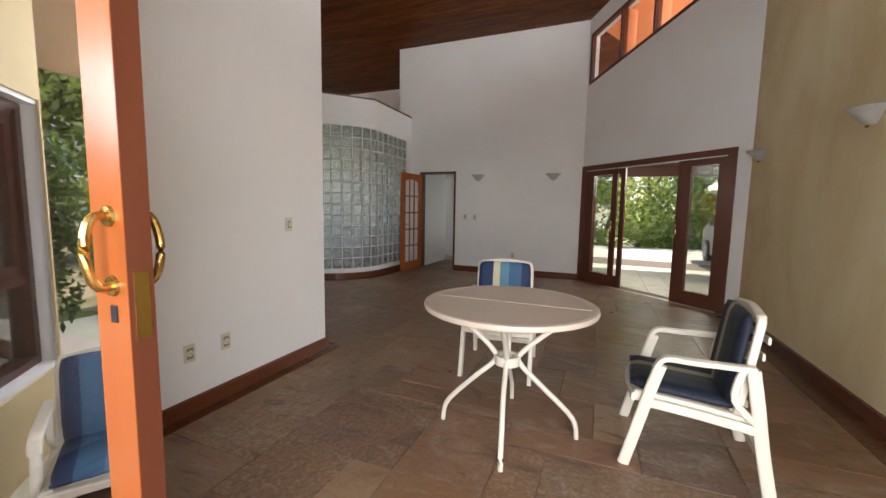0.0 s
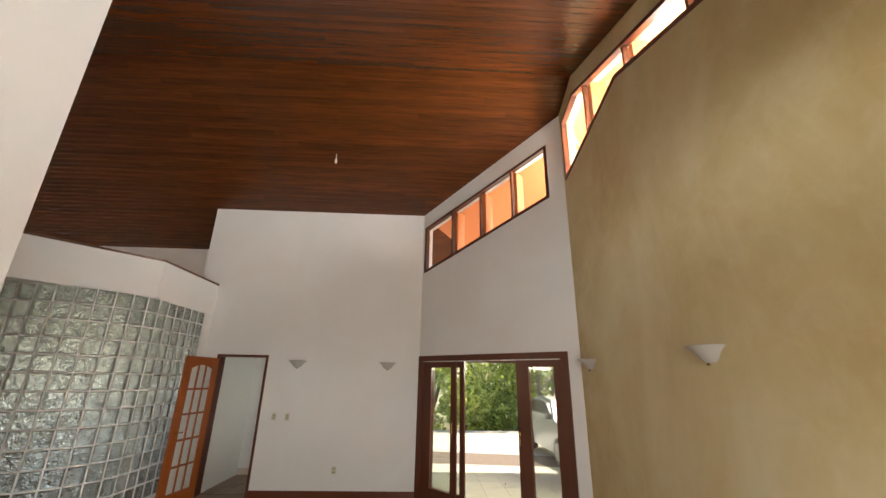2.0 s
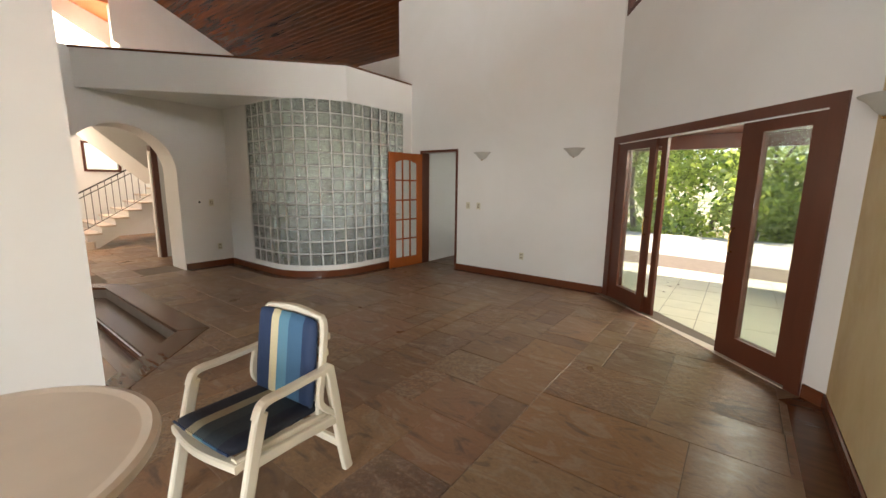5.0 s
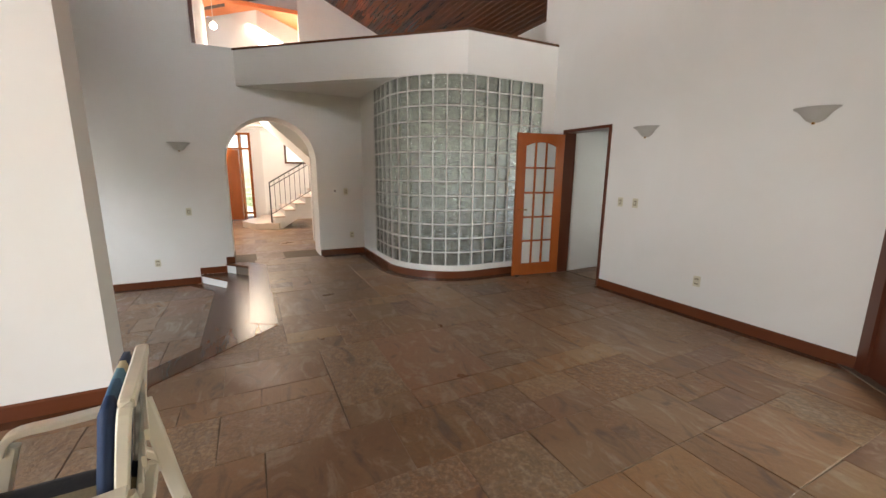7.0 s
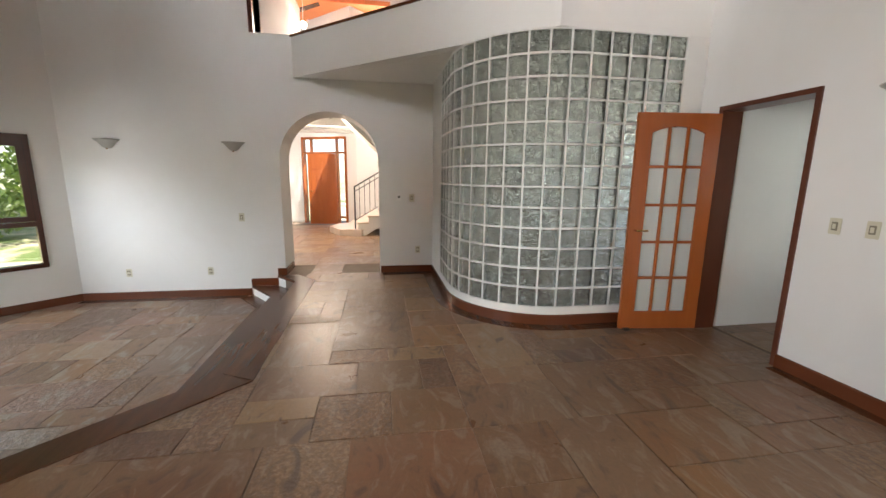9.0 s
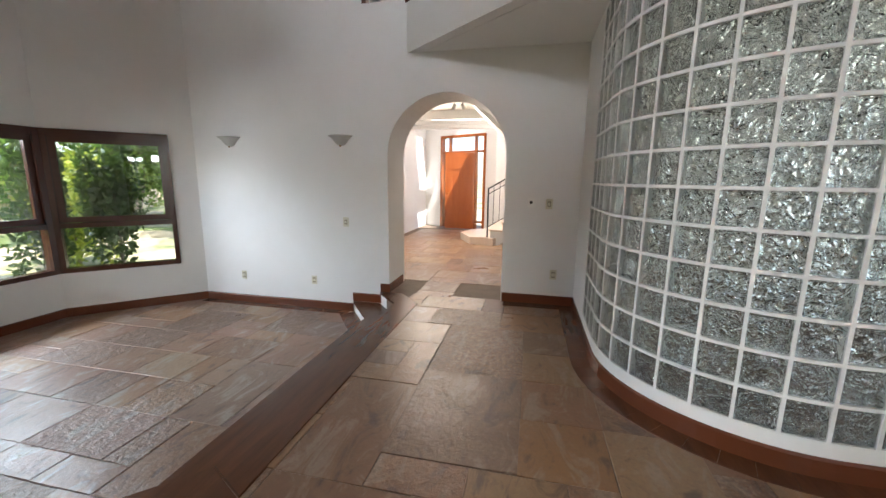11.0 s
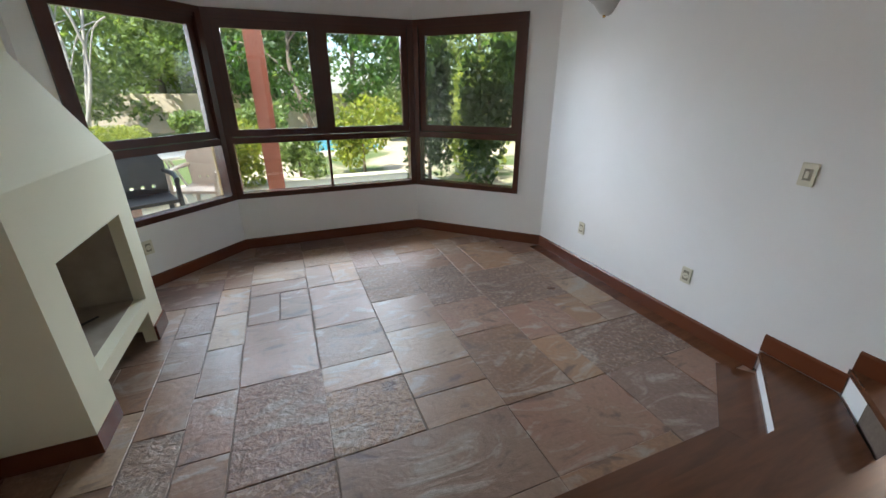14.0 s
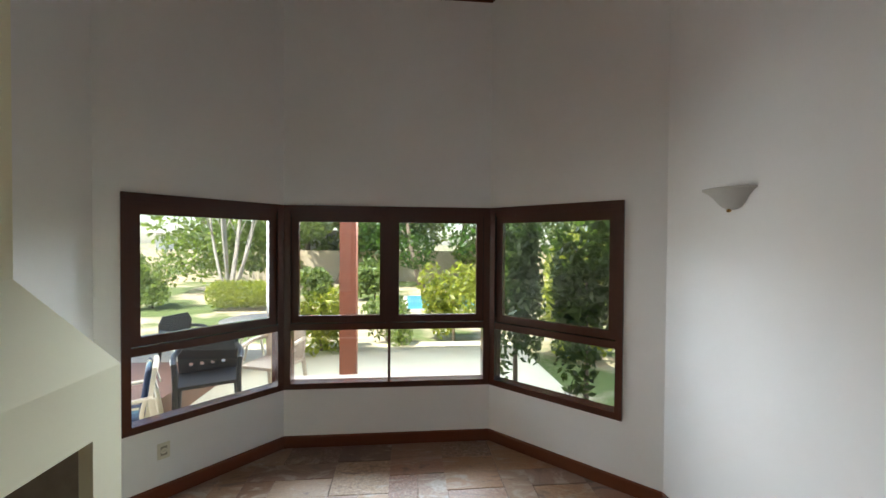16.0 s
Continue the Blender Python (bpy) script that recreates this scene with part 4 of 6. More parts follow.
# fireplace
def fireplace():
    f = thing("fireplace", pose(0, 0, 0), "white plastered fireplace, tinted cream for garden light, with open firebox, raised hearth and sloping hood", "fireplace")
    X, XB = -3.15, -2.683
    M = Matrix.Translation((X, 0, 0)) @ YZ
    front = [(1.07, LOW), (1.30, LOW), (1.30, -0.115), (2.02, -0.115), (2.02, LOW), (2.27, LOW), (2.27, 0.90), (1.07, 0.90)]
    hole = [(1.27, -0.03), (2.06, -0.03), (2.06, 0.555), (1.27, 0.555)]
    part("body", slab([front, hole], 0.0, -0.07, M), yellow_lit_plaster, f)
    bm = boxes((X + 0.07, XB, 1.07, 1.14, LOW, 0.90), (X + 0.07, XB, 2.20, 2.27, LOW, 0.90), (X + 0.07, XB, 1.14, 2.20, -0.115, -0.055))
    part("side_cheeks", bm, yellow_lit_plaster, f)
    part("firebox", boxes((X + 0.07, XB, 1.14, 1.26, -0.054, 0.62), (X + 0.07, XB, 2.07, 2.199, -0.054, 0.62), (XB - 0.03, XB, 1.26, 2.07, -0.054, 0.62), (X + 0.07, XB, 1.141, 2.199, 0.621, 0.66), (X + 0.002, XB - 0.031, 1.261, 2.069, -0.054, -0.031)), soot, f, "sooty rendered firebox")
    # hood: from the body's top up to the chimney
    bm = bmesh.new()
    lo = [(X, 1.07, 0.90), (X, 2.27, 0.90), (XB, 2.27, 0.90), (XB, 1.07, 0.90)]
    hi = [(-3.03, 1.54, 1.42), (-3.03, 2.27, 1.42), (XB, 2.27, 1.42), (XB, 1.54, 1.42)]
    vl, vh = [bm.verts.new(p) for p in lo], [bm.verts.new(p) for p in hi]
    for i in range(4):
        j = (i + 1) % 4
        bm.faces.new((vl[i], vl[j], vh[j], vh[i]))
    bm.faces.new(vl)
    bm.faces.new(vh[::-1])
    part("hood", bm, yellow_lit_plaster, f)
    part("chimney", boxes((-3.03, XB, 1.54, 2.27, 1.42, roof_z(1.54))), yellow_lit_plaster, f)
    part("skirting", boxes((X - 0.016, X - 0.001, 1.07, 1.30, LOW, LOW + 0.11)), skirt_wood, f, "dark wooden skirting")
    part("ash_trail", tube(smooth_line([(-3.0, 1.95, -0.024), (-2.92, 1.75, -0.022), (-2.85, 1.62, -0.022), (-2.95, 1.45, -0.022)], 5), [0.006] * 16, 6), dark_plastic, f, "dark soot-stained rod")


fireplace()


# small fittings on the walls
def sconce(m):
    s = thing("wall_sconce", m, "plain off-white ceramic half-bowl wall sconce with a small brass knob", "wall lamp", "wall sconces")
    prof = [(0.148, 0.052), (0.122, 0.040), (0.095, 0.018), (0.076, -0.010), (0.052, -0.038), (0.03, -0.048)]
    outp = [(0.157, 0.060), (0.154, 0.053), (0.128, 0.036), (0.102, 0.012), (0.083, -0.016), (0.058, -0.044), (0.03, -0.058), (0.0, -0.061)]
    bm = lathe([(0.0, -0.045)] + prof[::-1] + outp, 28, math.pi, math.pi)
    part("shade", bm, sconce_mat, s, smooth=True)
    part("knob", lathe([(0.0, -0.078), (0.010, -0.076), (0.013, -0.068), (0.009, -0.059), (0.0, -0.058)], 12), brass, s, "small brass knob", m=pose(0, -0.03, 0.002), smooth=True)
    return s


s0 = sconce(pose(-2.52, Y_FAR - 0.002, 2.0))
for m in (pose(-0.95, Y_FAR - 0.002, 2.0), pose(X_RIGHT - 0.002, 5.74, 2.0, 0, 0, -90), pose(X_RIGHT - 0.002, 3.69, 2.0, 0, 0, -90), pose(X_SIDE + 0.002, 2.93, 1.86, 0, 0, 90), pose(X_SIDE + 0.002, 1.33, 1.86, 0, 0, 90)):
    copy_thing(s0, m)


def plate(m, kind_name, label, w=0.075, h=0.115):
    s = thing(kind_name, m, label, "switch" if "switch" in kind_name else "outlet")
    part("cover", boxes((-w / 2, w / 2, -0.008, 0.001, -h / 2, h / 2), bevel=0.003), plate_plastic, s)
    if "switch" in kind_name:
        part("recess", boxes((-0.019, 0.019, -0.0095, -0.008, -0.03, 0.03)), socket_plastic, s, "grey-brown insert")
        part("rocker", boxes((-0.010, 0.010, -0.016, -0.0095, -0.018, 0.018), bevel=0.002), plate_plastic, s)
    else:
        part("insert", boxes((-0.021, 0.021, -0.0095, -0.008, -0.035, 0.035)), socket_plastic, s, "grey-brown insert")
        part("socket", lathe([(0.0, -0.002), (0.019, -0.002), (0.021, 0.002), (0.0, 0.002)], 16), plate_plastic, s, m=pose(0, -0.009, 0, 90))
        part("pin_hole", boxes((-0.008, -0.005, -0.0125, -0.011, -0.003, 0.003), (0.005, 0.008, -0.0125, -0.011, -0.003, 0.003)), dark_plastic, s, "dark pin holes")
    return s


N0 = Y_FAR - 0.001
plate(pose(-2.80, N0, 1.15), "light_switch", "cream light switch plate beside the doorway")
plate(pose(-2.58, N0, 1.15), "light_switch", "cream light switch plate further from the doorway")
plate(pose(-1.72, N0, 0.36), "wall_outlet", "cream wall outlet low on the white wall")
wm = X_SIDE + 0.001
plate(pose(wm, 2.96, 0.85, 0, 0, 90), "light_switch", "cream light switch plate beside the sunken room's steps", 0.075, 0.12)
plate(pose(wm, 2.47, 0.05, 0, 0, 90), "wall_outlet", "cream wall outlet near the steps")
plate(pose(wm, 1.38, 0.05, 0, 0, 90), "wall_outlet", "cream wall outlet near the bay")
plate(pose(wm, 5.56, 0.32, 0, 0, 90), "wall_outlet", "cream wall outlet beside the arch")
plate(pose(wm, 5.47, 1.14, 0, 0, 90), "light_switch", "white blank plate beside the thermostat")
th = thing("thermostat", pose(wm, 5.27, 1.15, 0, 0, 90), "white wall control with a dark round dial beside the arch", "thermostat")
part("cover", boxes((-0.04, 0.04, -0.012, 0.0, -0.055, 0.055), bevel=0.004), white_paint, th)
part("dial", lathe([(0.0, 0.0), (0.018, 0.0), (0.018, 0.008), (0.0, 0.01)], 16), dark_plastic, th, m=pose(0, -0.012, 0.005, 90))
lm = X_LEFT + 0.001
plate(pose(lm, 2.5, 1.16, 0, 0, 90), "light_switch", "cream light switch plate near the wall's end")
plate(pose(lm, 1.88, 0.36, 0, 0, 90), "wall_outlet", "white wall outlet low on the middle wall")
plate(pose(lm, 1.62, 0.36, 0, 0, 90), "wall_outlet", "white double wall outlet low on the middle wall")
plate(pose(lm, 1.38, 0.33, 0, 0, 90), "wall_outlet", "white blank low outlet near the entrance")
p = bay_l @ pose(0.95, 0.001, 0.02)
plate(p @ pose(0, 0, 0, 0, 0, 180), "wall_outlet", "beige outlet with a dark socket under the bay window", 0.08, 0.12)

# bare lamp holder hanging from the ceiling
pl = thing("ceiling_lamp_holder", pose(-1.93, 6.9, roof_z(6.9)), "small bare white lamp holder on a short cord under the ceiling", "lamp")
part("cord", tube([(0, 0, 0), (0, 0, -0.10)], 0.005, 6), cable_mat, pl)
part("socket", lathe([(0.0, -0.18), (0.02, -0.175), (0.024, -0.12), (0.012, -0.10), (0.0, -0.10)], 12), plate_plastic, pl, smooth=True)


# table
def table(m):
    t = thing("round_table", m, "round cream patio table with white tubular base", "table")
    R = 0.50
    part("tabletop", lathe([(0, 0.708), (R - 0.02, 0.708), (R - 0.004, 0.714), (R, 0.724), (R - 0.004, 0.738), (R - 0.022, 0.742), (R - 0.05, 0.738), (0, 0.738)], 64), table_top_mat, t, "cream moulded top with a raised rim")
    part("seam", boxes((-R + 0.03, R - 0.03, -0.004, 0.004, 0.737, 0.7395)), cream_plastic, t, "pale seam across the top")
    part("hub", lathe([(0.05, 0.40), (0.075, 0.40), (0.075, 0.45), (0.05, 0.45), (0.05, 0.40)], 24), cream_plastic, t)
    for k in range(4):
        a = math.radians(278 + 90 * k)
        c, s = math.cos(a), math.sin(a)
        pts = smooth_line([(0.40 * c, 0.40 * s, 0.705), (0.24 * c, 0.24 * s, 0.60), (0.085 * c, 0.085 * s, 0.47), (0.075 * c, 0.075 * s, 0.41), (0.20 * c, 0.20 * s, 0.30), (0.38 * c, 0.38 * s + 0.05, 0.12), (0.41 * c, 0.41 * s + 0.06, 0.0)], 5)
        part("leg", tube(pts, 0.015, 10), cream_plastic, t, smooth=True)
    return t


table(pose(-0.477, 2.225, F0, 0, 0, 0) @ Matrix.Diagonal((1, 1, 1.105, 1)))


def chair(m, label):
    """Moulded garden armchair with separate striped cushion; faces local -y."""
    c = thing("garden_armchair", m, label, "armchair", "garden armchairs")

    def bar(name, pts, w, h, lbl=""):
        bm = tube(smooth_line(pts, 5), 1.0, 8)
        bm.free()
        P = smooth_line(pts, 5)
        bm = bmesh.new()
        rings = []
        for i, p_ in enumerate(P):
            d = (P[min(i + 1, len(P) - 1)] - P[max(i - 1, 0)]).normalized()
            side_v = Vector((1, 0, 0)) if abs(d.x) < 0.8 else Vector((0, 1, 0))
            up = side_v.cross(d).normalized()
            side_v = d.cross(up).normalized()
            k = 0.3
            corners = [(-1, -1 + k), (-1, 1 - k), (-1 + k, 1), (1 - k, 1), (1, 1 - k), (1, -1 + k), (1 - k, -1), (-1 + k, -1)]
            rings.append([bm.verts.new(p_ + side_v * (a * w / 2) + up * (b_ * h / 2)) for a, b_ in corners])
        for a, b_ in zip(rings, rings[1:]):
            for q in range(8):
                bm.faces.new((a[q], a[(q + 1) % 8], b_[(q + 1) % 8], b_[q]))
        bm.faces.new(rings[0])
        bm.faces.new(rings[-1][::-1])
        part(name, bm, cream_plastic, c, lbl, smooth=False)

    for s in (-1, 1):
        x = 0.275 * s
        bar("front_leg", [(x, -0.385, 0.0), (x, -0.335, 0.20), (x, -0.275, 0.44), (x, -0.24, 0.565)], 0.035, 0.055)
        bar("armrest", [(x, -0.265, 0.54), (x, -0.225, 0.60), (x, -0.10, 0.605), (x, 0.05, 0.61), (x, 0.15, 0.615)], 0.05, 0.028)
        bar("back_leg", [(x, 0.25, 0.0), (x, 0.205, 0.22), (x, 0.17, 0.44), (x, 0.14, 0.61)], 0.035, 0.055)
        bar("side_rail", [(x, -0.28, 0.36), (x, -0.05, 0.345), (x, 0.19, 0.32)], 0.03, 0.045)
        bar("brace", [(x, 0.19, 0.34), (x, 0.08, 0.45), (x, 0.10, 0.60)], 0.028, 0.032)
        bar("back_post", [(0.225 * s, 0.10, 0.34), (0.235 * s, 0.13, 0.58), (0.232 * s, 0.16, 0.80), (0.20 * s, 0.168, 0.845)], 0.032, 0.035)
        bar("seat_rail", [(0.235 * s, -0.35, 0.385), (0.235 * s, -0.06, 0.37), (0.235 * s, 0.13, 0.35)], 0.04, 0.035)
    bar("stretcher", [(-0.27, 0.235, 0.14), (0, 0.235, 0.14), (0.27, 0.235, 0.14)], 0.03, 0.045)
    bar("seat_front", [(-0.26, -0.34, 0.37), (0, -0.375, 0.375), (0.26, -0.34, 0.37)], 0.05, 0.04)
    bar("seat_back", [(-0.25, 0.14, 0.335), (0, 0.14, 0.335), (0.25, 0.14, 0.335)], 0.04, 0.03)
    bar("backrest_top", [(-0.21, 0.168, 0.84), (0, 0.176, 0.86), (0.21, 0.168, 0.84)], 0.04, 0.035)
    for k in range(5):
        z = 0.42 + 0.08 * k
        bar("slat", [(-0.22, 0.105 + (z - 0.34) * 0.13, z), (0.22, 0.125 + (z - 0.34) * 0.2, z)], 0.012, 0.035)
    return c


def cushion(m, label, seat_mat, back_mat):
    c = thing("seat_cushion", m, label, "cushion", "chair cushions")

    def pad(name, L, T, mm):
        bm = bmesh.new()
        nx, ny = 12, 12
        W = 0.46
        top, bot = {}, {}
        for i in range(nx + 1):
            for j in range(ny + 1):
                u, v = i / nx * 2 - 1, j / ny * 2 - 1
                x, y = u * W / 2, v * L / 2
                edge = max(0.0, 1 - max(abs(u), abs(v)) ** 8)
                k = 1 - 0.06 * (abs(u) ** 6 * abs(v) ** 6)
                h = T / 2 * (0.35 + 0.65 * edge ** 0.5)
                top[i, j] = bm.verts.new((x * k, y * k, h))
                bot[i, j] = bm.verts.new((x * k, y * k, -h))
        for i in range(nx):
            for j in range(ny):
                bm.faces.new((top[i, j], top[i + 1, j], top[i + 1, j + 1], top[i, j + 1]))
                bm.faces.new((bot[i, j], bot[i, j + 1], bot[i + 1, j + 1], bot[i + 1, j]))
        rim = [(i, 0) for i in range(nx)] + [(nx, j) for j in range(ny)] + [(i, ny) for i in range(nx, 0, -1)] + [(0, j) for j in range(ny, 0, -1)]
        for a, b_ in zip(rim, rim[1:] + rim[:1]):
            bm.faces.new((top[a], bot[a], bot[b_], top[b_]))
        return part(name, bm, seat_mat if name == "seat_pad" else back_mat, c, m=mm, smooth=True)

    pad("seat_pad", 0.50, 0.055, pose(0, -0.12, 0.41, -3))
    pad("back_pad", 0.46, 0.05, pose(0, 0.095, 0.625, 82.5))
    part("piping", tube(smooth_line([(-0.225, -0.366, 0.425), (0.0, -0.372, 0.427), (0.225, -0.366, 0.425)], 4), 0.006, 6), stripe_fabric, c)
    return c


# chairs: one behind the table, one beside it
C1 = pose(-0.77, 3.30, F0, 0, 0, 6) @ Matrix.Diagonal((1, 1, 1.045, 1))
C2 = pose(0.575, 2.47, F0, 0, 0, -93) @ Matrix.Diagonal((1, 1, 1.02, 1))
chair(C1, "white moulded plastic garden armchair behind the round table")
cushion(C1, "bright blue, navy and cream striped cushion behind the table", dark_stripe_fabric, stripe_fabric)
chair(C2, "white moulded plastic garden armchair beside the ochre wall")
cushion(C2, "darker navy striped cushion beside the ochre wall", dark_stripe_fabric, dark_stripe_fabric)


# entrance: sliding leaf drawn to one side in the south opening
def entrance_leaf():
    d = thing("door_3", pose(-0.86, 0.49, 0), "orange varnished glazed sliding door with brass pull handles", "glazed door", kind="structure")
    W, H = 1.0, 2.22
    part("leaf", slab([[(-W, F0 + 0.005), (0, F0 + 0.005), (0, H), (-W, H)], [(-W + 0.10, 0.20), (-0.105, 0.20), (-0.105, H - 0.12), (-W + 0.10, H - 0.12)]], -0.025, 0.025), door_wood, d, kind="structure")
    part("pane", boxes((-W + 0.095, -0.10, -0.003, 0.002, 0.195, H - 0.115)), reflective_glass, d, kind="structure")
    for s in (-1, 1):
        x = -0.045
        pts = [(x, 0.025 * s, 1.14), (x, 0.055 * s, 1.145), (x, 0.07 * s, 1.21), (x, 0.055 * s, 1.275), (x, 0.025 * s, 1.28)]
        part("door_handle", tube(smooth_line(pts, 5), 0.009), brass, d, "brass pull handle", kind="structure")
        for z in (1.14, 1.28):
            part("rosette", lathe([(0, 0), (0.022, 0.0), (0.02, 0.006), (0, 0.008)], 16), brass, d, "round brass rosette", m=pose(x, 0.025 * s, z, 90 * (1 if s < 0 else -1)), kind="structure")
    part("keyhole_plate", boxes((-0.055, -0.035, -0.028, -0.025, 1.065, 1.10)), black_iron, d, kind="structure")
    # dark wood strip paints shade onto the leaf's lit end face
    part("edge_strip", boxes((0.0005, 0.0018, -0.024, 0.024, F0 + 0.006, H - 0.001)), frame_wood, d, "dark strip painting the leaf edge's shade", kind="structure")
    part("lock_plate", boxes((0.0019, 0.004, -0.014, 0.014, 1.03, 1.17)), brass, d, "brass lock plate", kind="structure")


entrance_leaf()
structure("porch_floor", prism([(-2.2, -2.2), (2.4, -2.2), (2.4, 0.45), (-2.2, 0.45)], -0.4, -0.06), red_tile, "reddish clay tiles of the entrance porch")

# foyer beyond the arch
XW = -12.99
FD0, FD1 = (-13.9, 2.55), (-13.15, 4.0)
FDM = along(*FD0, *FD1)
FDL = math.dist(FD0, FD1)
structure("wall_foyer_south", slab([[(-14.6, -0.07), (-7.28, -0.07), (-7.28, 2.83), (-10.75, 2.83), (-10.75, 5.4), (-14.6, 5.4)]], 1.88, 2.0), white_plaster)
structure("wall_foyer_west", slab([[(-0.66, -0.07), (0.0, -0.07), (0.0, 2.67), (FDL, 2.67), (FDL, -0.07), (FDL + 0.34, -0.07), (FDL + 0.34, 5.4), (-0.66, 5.4)]], 0.0, 0.2, FDM), white_plaster)
structure("wall_stair", slab([[(4.3, -0.07), (9.0, -0.07), (9.0, 5.4), (4.3, 5.4)], [(4.95, 1.75), (5.75, 1.75), (5.75, 2.55), (4.95, 2.55)]], 0.0, 0.2, Matrix.Translation((XW, 0, 0)) @ YZ), white_plaster)
structure("wall_foyer_north", slab([[(-13.0, -0.07), (-8.52, -0.07), (-8.52, 2.83), (-13.0, 2.83)]], 7.2, 7.3), white_plaster)
structure("ceiling_foyer", prism([(-7.28, 2.2), (-7.28, 4.9), (-10.3, 4.9), (-10.3, 2.2)], 2.80, 2.828), ceiling_white)
for i, x in enumerate((-10.42, -11.15, -11.9)):
    structure("ceiling_beam", boxes((x, x + 0.14, 2.2, 4.45, 2.62, 2.80), bevel=0.004), white_paint, "white painted beam across the foyer")

fd = thing("door_4", FDM, "orange-brown panelled front door with transom and sidelights, half open and sunlit low down", "front door", kind="structure")
part("door_frame", slab([[(0, -0.06), (0.07, -0.06), (0.07, 2.60), (FDL - 0.07, 2.60), (FDL - 0.07, -0.06), (FDL, -0.06), (FDL, 2.67), (0, 2.67)]], -0.03, 0.12), door_wood, fd, kind="structure")
part("mullion", boxes((0.30, 0.36, 0.0, 0.1, F0, 2.60), (1.24, 1.30, 0.0, 0.1, F0, 2.60), (0.07, 0.30, 0.01, 0.09, 2.16, 2.22), (0.36, 1.24, 0.01, 0.09, 2.16, 2.22), (1.30, FDL - 0.07, 0.01, 0.09, 2.16, 2.22), (1.30, FDL - 0.07, 0.01, 0.09, 0.15, 0.21)), door_wood, fd, kind="structure")
leaf_m = pose(1.235, -0.005, 0, 0, 0, 22) @ pose(-0.86, 0, 0)
lf = part("door_leaf", boxes((0, 0.86, 0.0, 0.04, F0 + 0.01, 2.15), bevel=0.003), door_wood, fd, "orange-brown panelled leaf, half open", m=leaf_m, kind="structure")
for x0, x1, z0, z1 in ((0.09, 0.77, 0.10, 0.40), (0.09, 0.235, 0.50, 1.55), (0.27, 0.415, 0.50, 1.55), (0.45, 0.595, 0.50, 1.55), (0.625, 0.77, 0.50, 1.55), (0.09, 0.77, 1.68, 2.02)):
    part("door_panel", boxes((x0, x1, -0.014, -0.0005, z0, z1), bevel=0.006), door_wood, lf, kind="structure")
part("door_handle", tube([(0.06, 0.0, 1.0), (0.06, -0.06, 1.0), (0.15, -0.065, 1.0)], 0.01), brass, lf, kind="structure")
for x0, x1, z0, z1 in ((0.07, 0.30, F0, 2.16), (1.30, FDL - 0.07, 0.21, 2.16), (0.36, 1.24, 2.22, 2.60)):
    q = part("pane", boxes((x0, x1, 0.048, 0.052, z0, z1)), pane_glass, fd, kind="structure")
    q.visible_shadow = False

# staircase
def staircase():
    s = thing("staircase", pose(0, 0, F0), "winding staircase with pale stone treads, white risers and solid white underside", "stairs", kind="structure")
    n, rise, go, ya = 10, 0.172, 0.27, 4.15
    x0, x1 = -12.1, -10.7
    prof = [(ya, 0.0)]
    for i in range(n):
        prof += [(ya + i * go, (i + 1) * rise - 0.03), (ya + (i + 1) * go, (i + 1) * rise - 0.03)]
    prof += [(ya + n * go, n * rise - 0.28), (ya + 0.45, 0.0)]
    part("flight", slab([prof], 0.0, x1 - x0, Matrix.Translation((x1, 0, 0)) @ YZ), white_paint, s, "white flight with risers", kind="structure")
    for i in range(n):
        y = ya + i * go
        ext = 0.84 if i < 3 else 0.0
        if ext:
            part("winder", boxes((x0 - ext + 0.02, x0 - 0.001, y, ya + 3 * go, i * rise + 0.005, (i + 1) * rise - 0.0295)), white_paint, s, "white riser of the wide lower steps", kind="structure")
        part("tread", boxes((x0 - 0.02 - ext, x1 + 0.03, y - 0.03, y + go, (i + 1) * rise - 0.029, (i + 1) * rise + 0.004), bevel=0.006), marble, s, "pale stone tread", kind="structure")
    part("bottom_step", prism([(-12.4, 4.149), (-12.1, 3.80), (-11.45, 3.62), (-10.75, 3.95), (-10.58, 4.5), (-10.699, 4.55), (-10.71, 4.149)], 0.0, 0.165), marble, s, "wide curved bottom step", kind="structure")
    rail = part("handrail", tube([(x1 - 0.05, ya + 0.2, 1.25), (x1 - 0.05, ya + n * go, 1.2 + (n - 1) * rise)], 0.016, 8), black_iron, s, "black iron handrail", kind="structure")
    part("handrail", tube([(x1 - 0.05, ya + 0.2, 1.13), (x1 - 0.05, ya + n * go, 1.08 + (n - 1) * rise)], 0.010, 8), black_iron, s, kind="structure")
    part("handrail", tube([(x1 - 0.05, ya + 0.2, 0.40), (x1 - 0.05, ya + n * go, 0.35 + (n - 1) * rise)], 0.008, 8), black_iron, s, kind="structure")
    part("newel", tube([(x1 - 0.05, ya + 0.2, 0.16), (x1 - 0.05, ya + 0.2, 1.27)], 0.018, 8), black_iron, s, kind="structure")
    for k in range(18):
        y = ya + 0.32 + k * 0.13
        z = 0.40 + (y - ya - 0.2) * rise / go
        part("baluster", tube([(x1 - 0.05, y, z), (x1 - 0.05, y, z + 0.82)], 0.007, 6), black_iron, s, kind="structure")


staircase()
